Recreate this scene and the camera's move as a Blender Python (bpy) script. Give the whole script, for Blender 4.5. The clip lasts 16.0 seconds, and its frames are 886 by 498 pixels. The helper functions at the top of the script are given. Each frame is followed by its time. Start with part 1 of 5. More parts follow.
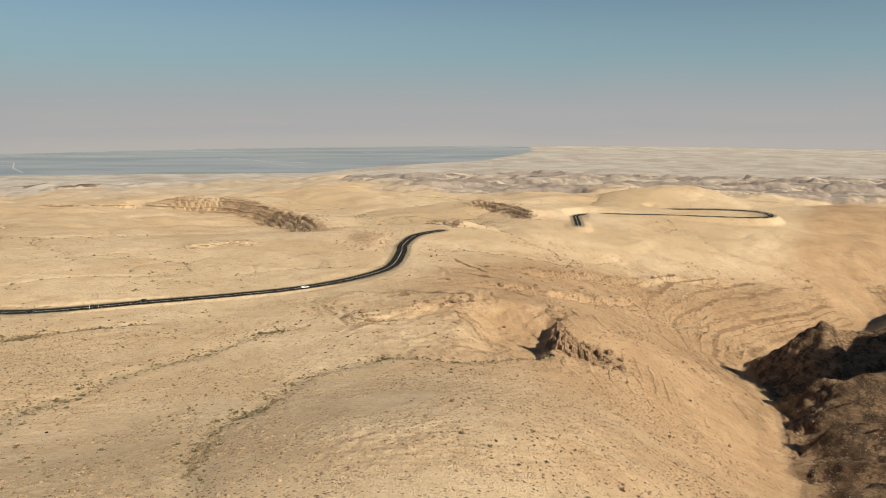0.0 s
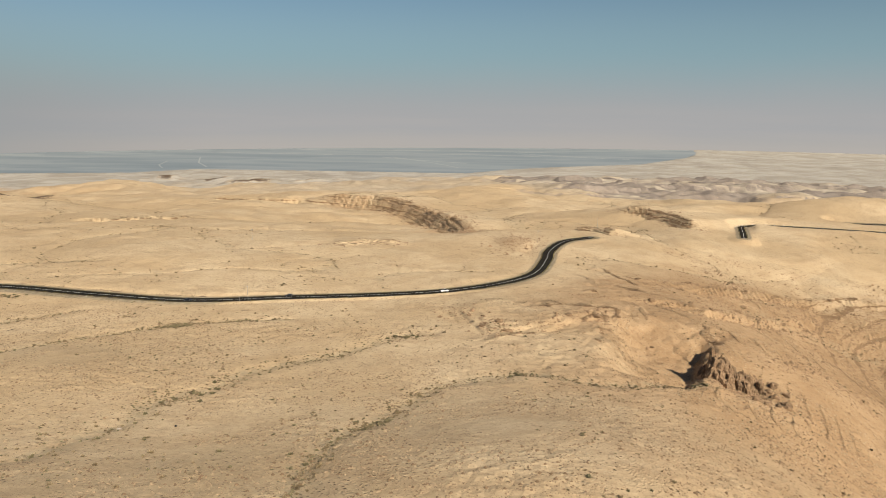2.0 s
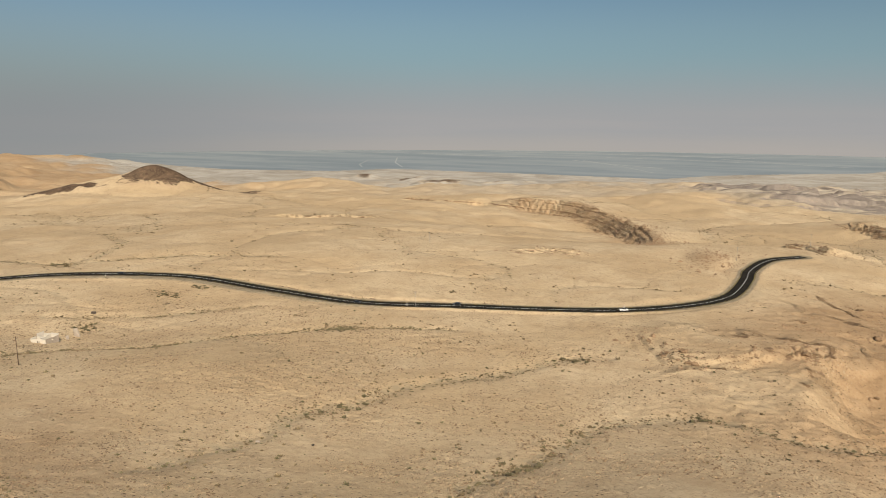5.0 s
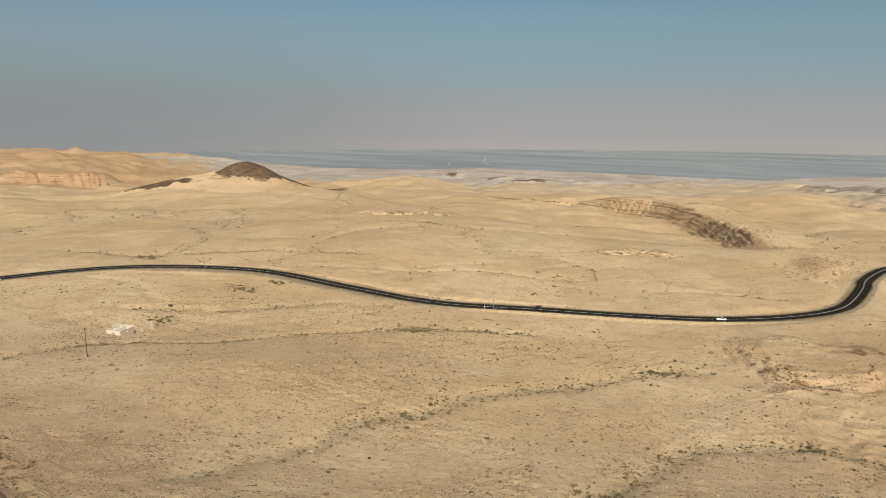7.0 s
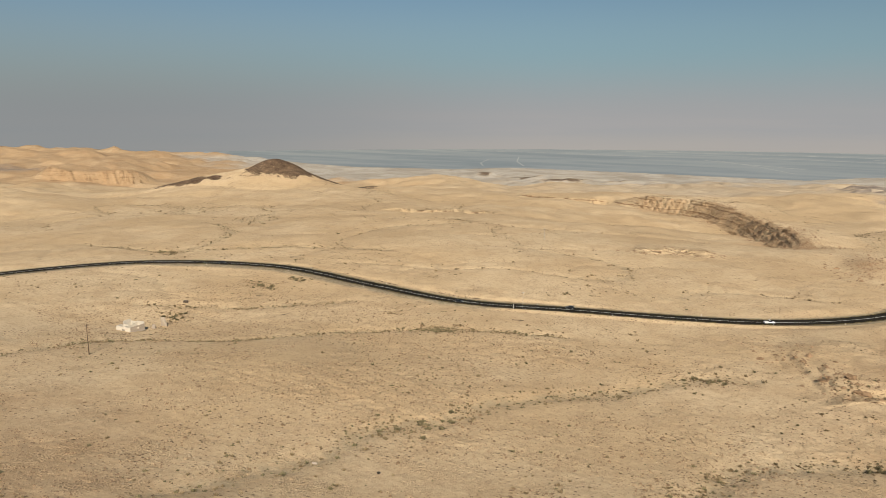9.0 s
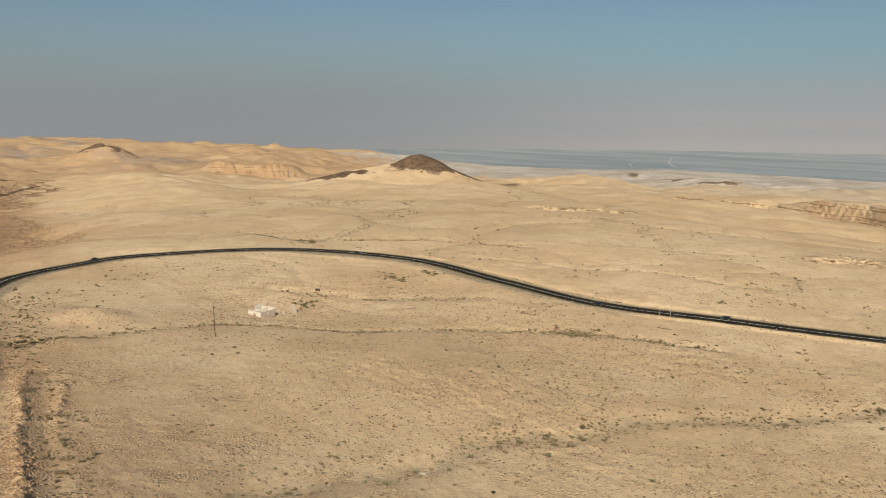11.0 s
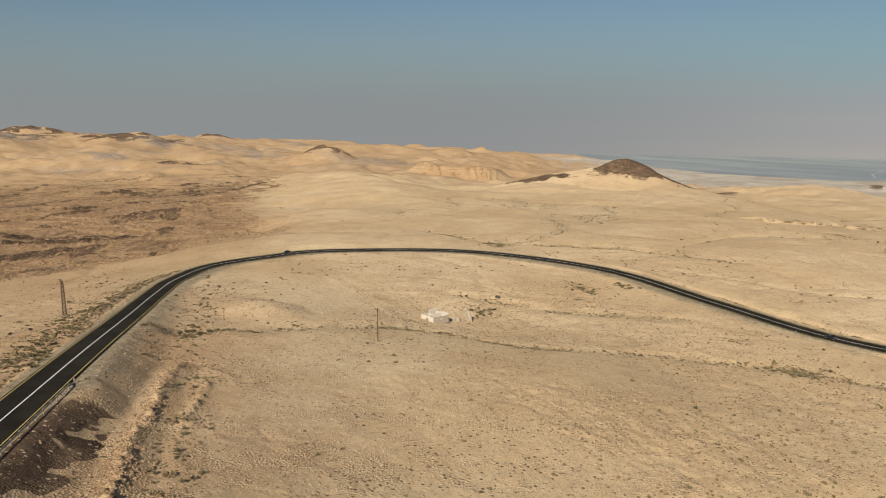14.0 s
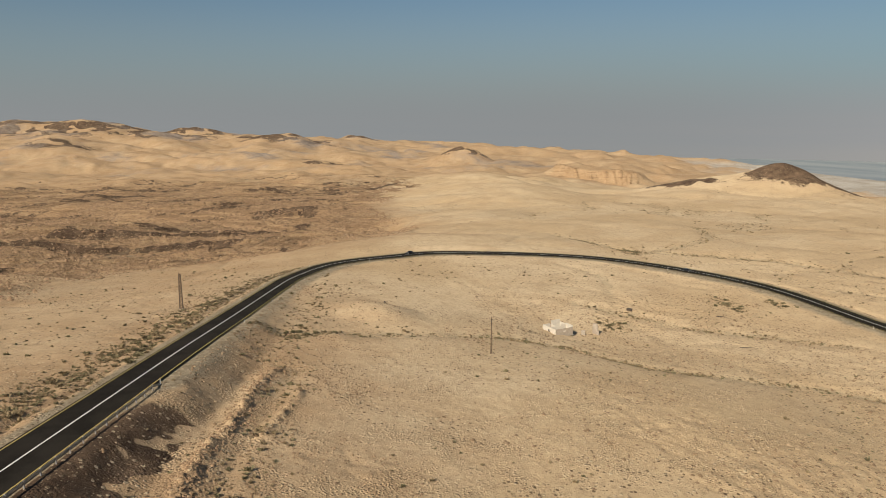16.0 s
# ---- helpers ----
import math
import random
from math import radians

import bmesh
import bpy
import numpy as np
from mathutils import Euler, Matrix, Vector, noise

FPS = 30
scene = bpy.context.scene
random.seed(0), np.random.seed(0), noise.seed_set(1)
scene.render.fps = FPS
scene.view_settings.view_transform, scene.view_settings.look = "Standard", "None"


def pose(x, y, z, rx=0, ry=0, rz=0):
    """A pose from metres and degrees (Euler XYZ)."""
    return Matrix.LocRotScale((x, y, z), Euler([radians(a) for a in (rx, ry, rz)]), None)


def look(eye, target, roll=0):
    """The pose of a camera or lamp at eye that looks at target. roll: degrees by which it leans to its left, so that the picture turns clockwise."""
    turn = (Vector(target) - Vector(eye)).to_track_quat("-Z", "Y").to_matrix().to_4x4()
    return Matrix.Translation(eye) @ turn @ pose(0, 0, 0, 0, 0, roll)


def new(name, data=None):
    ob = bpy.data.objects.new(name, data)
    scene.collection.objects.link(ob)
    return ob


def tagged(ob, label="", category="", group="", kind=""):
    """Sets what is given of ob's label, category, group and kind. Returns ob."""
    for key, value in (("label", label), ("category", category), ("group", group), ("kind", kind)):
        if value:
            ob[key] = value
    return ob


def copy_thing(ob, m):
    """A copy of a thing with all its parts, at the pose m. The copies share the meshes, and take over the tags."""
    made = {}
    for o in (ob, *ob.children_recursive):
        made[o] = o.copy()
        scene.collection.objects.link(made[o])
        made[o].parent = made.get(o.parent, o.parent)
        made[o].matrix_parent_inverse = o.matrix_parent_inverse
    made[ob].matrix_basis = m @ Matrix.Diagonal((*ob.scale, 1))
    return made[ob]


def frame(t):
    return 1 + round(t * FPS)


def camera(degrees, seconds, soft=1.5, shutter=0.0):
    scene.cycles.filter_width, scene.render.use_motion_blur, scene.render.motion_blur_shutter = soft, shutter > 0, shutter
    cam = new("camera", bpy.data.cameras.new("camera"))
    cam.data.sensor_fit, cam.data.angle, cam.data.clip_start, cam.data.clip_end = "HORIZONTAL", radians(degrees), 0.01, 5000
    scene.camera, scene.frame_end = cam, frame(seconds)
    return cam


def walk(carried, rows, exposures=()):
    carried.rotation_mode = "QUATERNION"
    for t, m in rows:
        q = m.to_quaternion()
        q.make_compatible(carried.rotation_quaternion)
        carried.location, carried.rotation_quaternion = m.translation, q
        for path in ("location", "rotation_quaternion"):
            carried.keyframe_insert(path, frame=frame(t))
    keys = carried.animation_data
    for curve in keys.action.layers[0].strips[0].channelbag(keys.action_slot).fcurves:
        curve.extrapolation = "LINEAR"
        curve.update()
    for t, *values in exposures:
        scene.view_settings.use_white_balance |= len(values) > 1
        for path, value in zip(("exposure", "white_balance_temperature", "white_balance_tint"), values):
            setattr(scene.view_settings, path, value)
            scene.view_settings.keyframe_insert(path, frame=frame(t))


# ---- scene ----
# The flight: seconds, place, yaw, pitch and lean.
cam = camera(63.01, 16.0, soft=0.6)
PATH = [
    (0.0, -0.00, 0.00, 100.00, 0.00, -10.93, 0.23),
    (0.5, 1.18, 4.11, 99.98, 3.22, -10.89, 0.13),
    (1.0, 2.30, 8.24, 99.97, 6.29, -10.86, 0.03),
    (1.5, 3.27, 12.44, 99.97, 9.23, -10.84, -0.05),
    (2.0, 3.96, 16.74, 99.99, 12.29, -10.82, -0.09),
    (2.5, 4.40, 21.11, 100.03, 15.05, -10.80, -0.12),
    (3.0, 4.60, 25.55, 100.06, 18.18, -10.82, -0.15),
    (3.5, 4.55, 30.06, 100.05, 20.19, -10.81, -0.13),
    (4.0, 4.26, 34.65, 99.98, 22.22, -10.76, -0.10),
    (4.5, 3.73, 39.31, 99.82, 24.74, -10.71, -0.11),
    (5.0, 2.94, 43.98, 99.52, 27.34, -10.65, -0.11),
    (5.2, 2.56, 45.84, 99.32, 28.43, -10.62, -0.11),
    (7.3, -3.53, 65.17, 94.80, 34.98, -10.66, 0.07),
    (7.5, -4.29, 66.96, 94.25, 35.37, -10.64, 0.08),
    (8.0, -6.33, 71.38, 92.79, 36.20, -10.63, 0.11),
    (8.2, -7.19, 73.13, 92.19, 36.46, -10.63, 0.12),
    (10.3, -17.89, 90.99, 85.29, 39.73, -10.48, 0.28),
    (10.5, -18.96, 92.67, 84.73, 42.25, -10.52, 0.24),
    (10.7, -20.03, 94.34, 84.19, 45.00, -10.51, 0.11),
    (11.0, -21.66, 96.84, 83.43, 48.44, -10.58, 0.01),
    (11.5, -24.46, 100.90, 82.35, 50.84, -10.50, 0.02),
    (12.0, -27.39, 104.82, 81.47, 54.65, -10.50, 0.03),
    (12.5, -30.45, 108.66, 80.72, 58.06, -10.43, -0.06),
    (13.0, -33.66, 112.37, 80.05, 60.67, -10.34, -0.07),
    (13.5, -37.02, 115.84, 79.41, 62.85, -10.25, -0.06),
    (14.0, -40.53, 119.01, 78.77, 64.63, -10.19, -0.02),
    (14.5, -44.21, 121.98, 78.13, 66.40, -10.11, 0.02),
    (15.0, -48.04, 124.84, 77.45, 69.20, -10.06, -0.01),
    (15.5, -51.95, 127.66, 76.72, 72.87, -10.04, -0.05),
    (16.0, -55.93, 130.50, 75.98, 75.51, -9.98, -0.04),
]
walk(cam, [(t, pose(x, y, z, 90 + pitch, lean, yaw)) for t, x, y, z, yaw, pitch, lean in PATH],
     exposures=[(0, 0.45), (3, 0.38), (5, 0.30), (10, 0.30), (16, 0.29)])

# ---- sun, sky ----
SUN_TO = Vector((0.71, -0.704, 0.0)).normalized()
SUN_HIGH = radians(36)
sun = new("sun", bpy.data.lights.new("sun", "SUN"))
sun.data.energy, sun.data.angle, sun.data.color = 5.0, radians(0.53), (1.0, 0.91, 0.77)
sun.matrix_world = look((0, 0, 500), Vector((0, 0, 500)) - Vector((SUN_TO.x * math.cos(SUN_HIGH), SUN_TO.y * math.cos(SUN_HIGH), math.sin(SUN_HIGH))))
world = bpy.data.worlds.new("sky")
scene.world = world
world.use_nodes = True
wn, wl = world.node_tree.nodes, world.node_tree.links
sky = wn.new("ShaderNodeTexSky")
sky.sky_type, sky.sun_disc = "NISHITA", False
sky.sun_elevation, sky.sun_rotation = SUN_HIGH, math.atan2(SUN_TO.x, SUN_TO.y)
sky.altitude, sky.air_density, sky.dust_density, sky.ozone_density = 300, 1.0, 1.0, 2.6
dusty = wn.new("ShaderNodeMix")
dusty.data_type, dusty.blend_type = "RGBA", "MULTIPLY"
dusty.inputs[0].default_value, dusty.inputs[7].default_value = 1.0, (.95, 1.03, 1.02, 1)
wl.new(sky.outputs["Color"], dusty.inputs[6])
wl.new(dusty.outputs[2], wn["Background"].inputs["Color"])
wn["Background"].inputs["Strength"].default_value = 0.045

# ---- materials ----
def material(name, rough=.8, metal=0.0):
    m = bpy.data.materials.new(name)
    m.use_nodes = True
    b = m.node_tree.nodes["Principled BSDF"]
    b.inputs["Roughness"].default_value, b.inputs["Metallic"].default_value = rough, metal
    b.inputs["Specular IOR Level"].default_value = .25
    return m, m.node_tree.nodes, m.node_tree.links, b


class Nodes:
    """Short ways to lay shader nodes."""
    def __init__(self, n, l):
        self.n, self.l = n, l
        self.where = n.new("ShaderNodeNewGeometry").outputs["Position"]

    def put(self, socket, value):
        if hasattr(value, "is_output"):
            self.l.new(value, socket)
        else:
            socket.default_value = value

    def noise(self, size, detail=5, rough=.55, warp=0.0, at=None):
        t = self.n.new("ShaderNodeTexNoise")
        t.inputs["Scale"].default_value, t.inputs["Detail"].default_value = 1 / size, detail
        t.inputs["Roughness"].default_value, t.inputs["Distortion"].default_value = rough, warp
        self.l.new(at or self.where, t.inputs["Vector"])
        return t.outputs["Fac"]

    def cells(self, size, feature="F1", jitter=1.0):
        t = self.n.new("ShaderNodeTexVoronoi")
        t.feature = feature
        t.inputs["Scale"].default_value, t.inputs["Randomness"].default_value = 1 / size, jitter
        self.l.new(self.where, t.inputs["Vector"])
        return t.outputs["Distance"], t.outputs["Color"] if feature == "F1" else None

    def ramp(self, value, lo, hi, out_lo=0.0, out_hi=1.0):
        t = self.n.new("ShaderNodeMapRange")
        t.interpolation_type = "SMOOTHSTEP"
        self.put(t.inputs[0], value)
        for k, v in zip((1, 2, 3, 4), (lo, hi, out_lo, out_hi)):
            t.inputs[k].default_value = v
        return t.outputs[0]

    def sum(self, kind, a, b=0.0):
        t = self.n.new("ShaderNodeMath")
        t.operation = kind
        self.put(t.inputs[0], a)
        self.put(t.inputs[1], b)
        return t.outputs[0]

    def mix(self, factor, a, b, kind="MIX"):
        t = self.n.new("ShaderNodeMix")
        t.data_type, t.blend_type = "RGBA", kind
        self.put(t.inputs[0], factor)
        for k, v in ((6, a), (7, b)):
            self.put(t.inputs[k], v if hasattr(v, "is_output") else (*v, 1))
        return t.outputs[2]

    def attribute(self, name):
        t = self.n.new("ShaderNodeAttribute")
        t.attribute_name = name
        return t.outputs["Fac"]

    def relief(self, height, distance, strength=1.0, under=None):
        t = self.n.new("ShaderNodeBump")
        t.inputs["Distance"].default_value, t.inputs["Strength"].default_value = distance, strength
        self.l.new(height, t.inputs["Height"])
        if under:
            self.l.new(under, t.inputs["Normal"])
        return t.outputs["Normal"]


def plain(name, colour, rough=.8, metal=0.0, uneven=.15, size=.4, relief=0.0):
    """A surface of one colour with an uneven grain at two scales."""
    m, n, l, b = material(name, rough, metal)
    k = Nodes(n, l)
    v = k.sum("ADD", k.sum("MULTIPLY", k.noise(size), .6), k.sum("MULTIPLY", k.noise(size * 7, 3), .4))
    l.new(k.mix(k.ramp(v, .3, .7), [c * (1 - uneven) for c in colour], [min(1, c * (1 + uneven)) for c in colour]), b.inputs["Base Color"])
    if relief:
        l.new(k.relief(k.noise(size * .5), relief), b.inputs["Normal"])
    return m


def ground_material():
    m, n, l, b = material("desert_ground", .95)
    k = Nodes(n, l)
    b.inputs["Specular IOR Level"].default_value = .1
    broad, mid, fine = k.noise(160, 5, .6, .4), k.noise(22, 6, .6, .3), k.noise(1.6, 6, .7)
    sand = k.mix(k.ramp(broad, .38, .62), (.49, .355, .206), (.575, .438, .275))
    sand = k.mix(k.ramp(mid, .42, .68, 0, .45), sand, (.42, .292, .165))
    sand = k.mix(k.ramp(fine, .46, .66, 0, .42), sand, (.32, .215, .122))
    sand = k.mix(k.ramp(k.noise(6.5, 7, .8), .52, .6, 0, .26), sand, (.36, .25, .147))
    sand = k.mix(k.ramp(k.noise(2.6, 8, .85), .56, .63, 0, .4), sand, (.27, .178, .10))
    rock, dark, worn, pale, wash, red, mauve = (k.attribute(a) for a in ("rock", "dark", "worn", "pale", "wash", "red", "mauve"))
    clay = k.mix(k.ramp(k.noise(30, 6, .7), .35, .68), (.325, .204, .107), (.42, .279, .155))
    clay = k.mix(k.ramp(k.noise(4.5, 7, .8), .5, .62, 0, .42), clay, (.235, .138, .072))
    sand = k.mix(k.ramp(k.sum("ADD", red, k.sum("MULTIPLY", k.sum("SUBTRACT", k.noise(60, 6, .65, .4), .5), .9)), .2, .75, 0, .93), sand, clay)
    # bare rock, banded by its strata
    sep = n.new("ShaderNodeSeparateXYZ")
    l.new(k.where, sep.inputs[0])
    band = n.new("ShaderNodeTexNoise")
    band.noise_dimensions = "1D"
    band.inputs["Scale"].default_value, band.inputs["Detail"].default_value = .42, 5
    l.new(k.sum("ADD", sep.outputs[2], k.sum("ADD", k.sum("MULTIPLY", k.noise(40, 3), 5.0), k.sum("MULTIPLY", k.noise(5, 4, .7), 1.6))), band.inputs["W"])
    stone = k.mix(k.ramp(band.outputs["Fac"], .43, .55), (.265, .166, .09), (.37, .245, .14))
    stone = k.mix(k.ramp(k.noise(4.0, 6, .8), .5, .6, 0, .5), stone, (.15, .088, .047))
    edge = k.ramp(k.sum("ADD", rock, k.sum("ADD", k.sum("MULTIPLY", k.sum("SUBTRACT", k.noise(7, 7, .75), .5), .8), k.sum("MULTIPLY", k.sum("MULTIPLY", k.sum("SUBTRACT", .5, band.outputs["Fac"]), 2.6), k.ramp(rock, .04, .3)))), .42, .58)
    col = k.mix(edge, sand, stone)
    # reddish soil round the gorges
    # dark tint: flint and dark soil, also shade painted on risers, hollows and bank
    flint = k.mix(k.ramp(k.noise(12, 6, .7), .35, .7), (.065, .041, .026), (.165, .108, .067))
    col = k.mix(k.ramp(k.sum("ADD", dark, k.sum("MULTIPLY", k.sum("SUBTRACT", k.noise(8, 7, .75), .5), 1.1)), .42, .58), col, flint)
    # salt-plain tint, also mixed in as painted haze over far ground
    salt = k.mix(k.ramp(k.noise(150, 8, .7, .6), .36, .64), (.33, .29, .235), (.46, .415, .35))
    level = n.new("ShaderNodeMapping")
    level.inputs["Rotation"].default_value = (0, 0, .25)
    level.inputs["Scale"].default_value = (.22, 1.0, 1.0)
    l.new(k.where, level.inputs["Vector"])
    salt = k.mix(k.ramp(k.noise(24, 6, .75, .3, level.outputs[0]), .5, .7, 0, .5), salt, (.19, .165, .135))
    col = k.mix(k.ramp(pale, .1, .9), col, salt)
    # far rock greyed to mauve, with the haze put into its colour
    hazed_rock = k.mix(k.ramp(k.noise(40, 6, .7), .35, .68), (.185, .150, .126), (.30, .248, .205))
    col = k.mix(k.ramp(k.sum("ADD", mauve, k.sum("MULTIPLY", k.sum("SUBTRACT", k.noise(35, 6, .7), .5), .8)), .3, .7, 0, .9), col, hazed_rock)
    grit = k.mix(k.ramp(k.noise(2.2, 6, .7), .35, .7), (.18, .148, .098), (.33, .275, .19))
    col = k.mix(k.ramp(k.sum("ADD", worn, k.sum("MULTIPLY", k.sum("SUBTRACT", k.noise(5, 5, .7), .5), .8)), .25, .8, 0, .85), col, grit)
    col = k.mix(k.ramp(k.sum("MULTIPLY", wash, k.ramp(k.noise(4, 5, .7), .3, .65)), .2, .9, 0, .5), col, (.30, .25, .16))
    # scattered stones, lighter and darker
    near, tint = k.cells(1.3)
    stones = k.sum("MULTIPLY", k.ramp(near, .2, .3, 1, 0), k.ramp(k.noise(26, 4), .4, .56))
    col = k.mix(k.sum("MULTIPLY", stones, .95), col, k.mix(k.ramp(tint, .3, .7), (.125, .08, .046), (.50, .39, .25)))
    small, tint2 = k.cells(.5)
    col = k.mix(k.sum("MULTIPLY", k.ramp(small, .16, .26, 1, 0), .8), col, k.mix(k.ramp(tint2, .45, .55), (.11, .072, .041), (.49, .38, .24)))
    l.new(col, b.inputs["Base Color"])
    clod, _ = k.cells(.55)
    clods = k.sum("MULTIPLY", k.ramp(clod, .1, .6, 1, 0), k.ramp(k.noise(11, 6, .7), .46, .62, .05, 1))
    height = k.sum("ADD", k.sum("MULTIPLY", clods, .55), k.sum("ADD", k.sum("MULTIPLY", stones, .5), k.sum("MULTIPLY", k.noise(.5, 4, .7), .3)))
    first = k.relief(height, .42, .9)
    l.new(k.relief(k.sum("MULTIPLY", k.noise(5.5, 7, .75, .6), k.ramp(k.sum("ADD", rock, k.sum("MULTIPLY", dark, .1)), 0, .6, .07, 1)), 4.0, .9, first), b.inputs["Normal"])
    return m


def haze_material():
    """Far mountains lost in haze, painted as a glow: grey-mauve below, thinning upwards into the sky."""
    m = bpy.data.materials.new("distant_haze")
    m.use_nodes = True
    n, l = m.node_tree.nodes, m.node_tree.links
    n.remove(n["Principled BSDF"])
    k = Nodes(n, l)
    sep = n.new("ShaderNodeSeparateXYZ")
    l.new(k.where, sep.inputs[0])
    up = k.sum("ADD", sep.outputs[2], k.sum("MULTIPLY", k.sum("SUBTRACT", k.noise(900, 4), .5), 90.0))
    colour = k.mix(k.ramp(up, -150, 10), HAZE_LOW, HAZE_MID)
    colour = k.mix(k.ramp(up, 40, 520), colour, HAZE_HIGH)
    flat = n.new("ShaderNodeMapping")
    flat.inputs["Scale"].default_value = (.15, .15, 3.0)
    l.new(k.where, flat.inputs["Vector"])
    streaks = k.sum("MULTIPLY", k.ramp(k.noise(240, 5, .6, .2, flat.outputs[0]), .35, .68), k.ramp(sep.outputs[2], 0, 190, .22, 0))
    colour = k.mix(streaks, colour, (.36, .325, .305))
    # the glow is coloured darker towards the west
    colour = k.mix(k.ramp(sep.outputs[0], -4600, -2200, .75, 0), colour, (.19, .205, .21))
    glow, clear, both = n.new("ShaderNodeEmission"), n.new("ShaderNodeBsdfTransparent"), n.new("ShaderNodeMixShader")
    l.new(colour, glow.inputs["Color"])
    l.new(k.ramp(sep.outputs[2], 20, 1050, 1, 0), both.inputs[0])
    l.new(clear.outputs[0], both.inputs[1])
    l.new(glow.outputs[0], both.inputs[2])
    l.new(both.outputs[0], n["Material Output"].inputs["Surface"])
    return m


def sea_material():
    m, n, l, b = material("sea", .6)
    k = Nodes(n, l)
    streak = n.new("ShaderNodeMapping")
    streak.inputs["Scale"].default_value = (.25, 1.0, 1.0)
    streak.inputs["Rotation"].default_value = (0, 0, .12)
    l.new(k.where, streak.inputs["Vector"])
    v = k.noise(190, 6, .6, .3, streak.outputs[0])
    col = k.mix(k.ramp(v, .36, .64), (.185, .215, .228), (.262, .282, .284))
    l.new(col, b.inputs["Base Color"])
    return m


def asphalt_material():
    m, n, l, b = material("asphalt", .95)
    k = Nodes(n, l)
    col = k.mix(k.ramp(k.noise(9, 5, .6), .35, .65), (.016, .0135, .0105), (.027, .023, .018))
    b.inputs["Specular IOR Level"].default_value = .04
    col = k.mix(k.ramp(k.noise(.25, 4, .7), .5, .75, 0, .5), col, (.042, .036, .03))
    l.new(col, b.inputs["Base Color"])
    l.new(k.relief(k.noise(.08, 3), .01), b.inputs["Normal"])
    return m


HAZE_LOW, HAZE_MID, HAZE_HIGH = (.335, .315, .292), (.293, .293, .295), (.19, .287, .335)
GROUND, HAZE, SEA, ASPHALT = ground_material(), haze_material(), sea_material(), asphalt_material()
WHITE_LINE = plain("road_paint_white", (.62, .60, .55), .7, 0, .12, .3)
YELLOW_LINE = plain("road_paint_yellow", (.40, .31, .10), .7, 0, .15, .3)
SALT = plain("salt", (.40, .40, .385), .9, 0, .1, 20)

# ---- the shape of the land ----
ROAD_LINE = [
    (-131.2, 92.1, 33.7), (-177.3, 101.8, 29.1), (-225.6, 112.1, 24.3), (-276.0, 123.4, 19.1), (-330.0, 135.6, 13.8), (-362.0, 145.2, 11.3), (-399.4, 165.4, 8.7), (-421.0, 197.2, 6.8),
    (-432.5, 233.8, 5.2),
    (-412.3, 310.3, 2.2), (-348.8, 358.6, -0.5), (-276.6, 365.8, -3.0), (-219.0, 370.5, -4.6), (-169.0, 393.5, -6.0),
    (-123.8, 414.0, -7.1), (-86.8, 434.9, -7.9), (-56.4, 465.5, -8.7), (-37.8, 501.0, -9.2), (-33.2, 556.0, -9.9),
    (-33.4, 590.0, -10.2), (-24.0, 640.0, -10.8), (-1.1, 669.9, -11.3)]
LOWER_ROAD_LINE = [(149, 788, -26.5), (153, 815, -27), (158, 850, -28), (164, 882, -29), (185, 895, -29), (230, 885, -28), (300, 862, -27),
                   (360, 845, -27), (386, 850, -27), (396, 872, -27), (385, 900, -27), (340, 925, -28), (280, 950, -31)]


def spline(points, steps):
    """A Catmull-Rom line through the points."""
    p = np.array(points, float)
    p = np.vstack([2 * p[0] - p[1], p, 2 * p[-1] - p[-2]])
    u = (np.arange(steps) / steps)[:, None]
    out = [.5 * (2 * b + (c - a) * u + (2 * a - 5 * b + 4 * c - d) * u ** 2 + (3 * b - a - 3 * c + d) * u ** 3)
           for a, b, c, d in zip(p[:-3], p[1:-2], p[2:-1], p[3:])]
    return np.vstack(out + [p[-2:-1]])


def smooth(e0, e1, v):
    u = np.clip((v - e0) / (e1 - e0), 0, 1)
    return u * u * (3 - 2 * u)


def grain(x, y, seed=0):
    """Gradient noise of wavelength 1, about -0.7 to 0.7."""
    x, y = np.asarray(x, float), np.asarray(y, float)
    i, j = np.floor(x).astype(np.int64), np.floor(y).astype(np.int64)
    fx, fy = x - i, y - j

    def corner(a, b):
        h = ((i + a) * 374761393 + (j + b) * 668265263 + seed * 974711) & 0x7FFFFFFF
        h = ((h ^ (h >> 13)) * 1274126177) & 0x7FFFFFFF
        ang = (h ^ (h >> 16)) % 4096 * (2 * np.pi / 4096)
        return np.cos(ang) * (fx - a) + np.sin(ang) * (fy - b)
    sx, sy = fx ** 3 * (fx * (fx * 6 - 15) + 10), fy ** 3 * (fy * (fy * 6 - 15) + 10)
    low = corner(0, 0) * (1 - sx) + corner(1, 0) * sx
    high = corner(0, 1) * (1 - sx) + corner(1, 1) * sx
    return low * (1 - sy) + high * sy


def cloudy(x, y, octaves=4, seed=0, gain=.5):
    total, size, power = 0, 1, 1
    for k in range(octaves):
        total = total + power * grain(x * size + 17 * k, y * size - 9 * k, seed + k)
        size, power = size * 2.03, power * gain
    return total


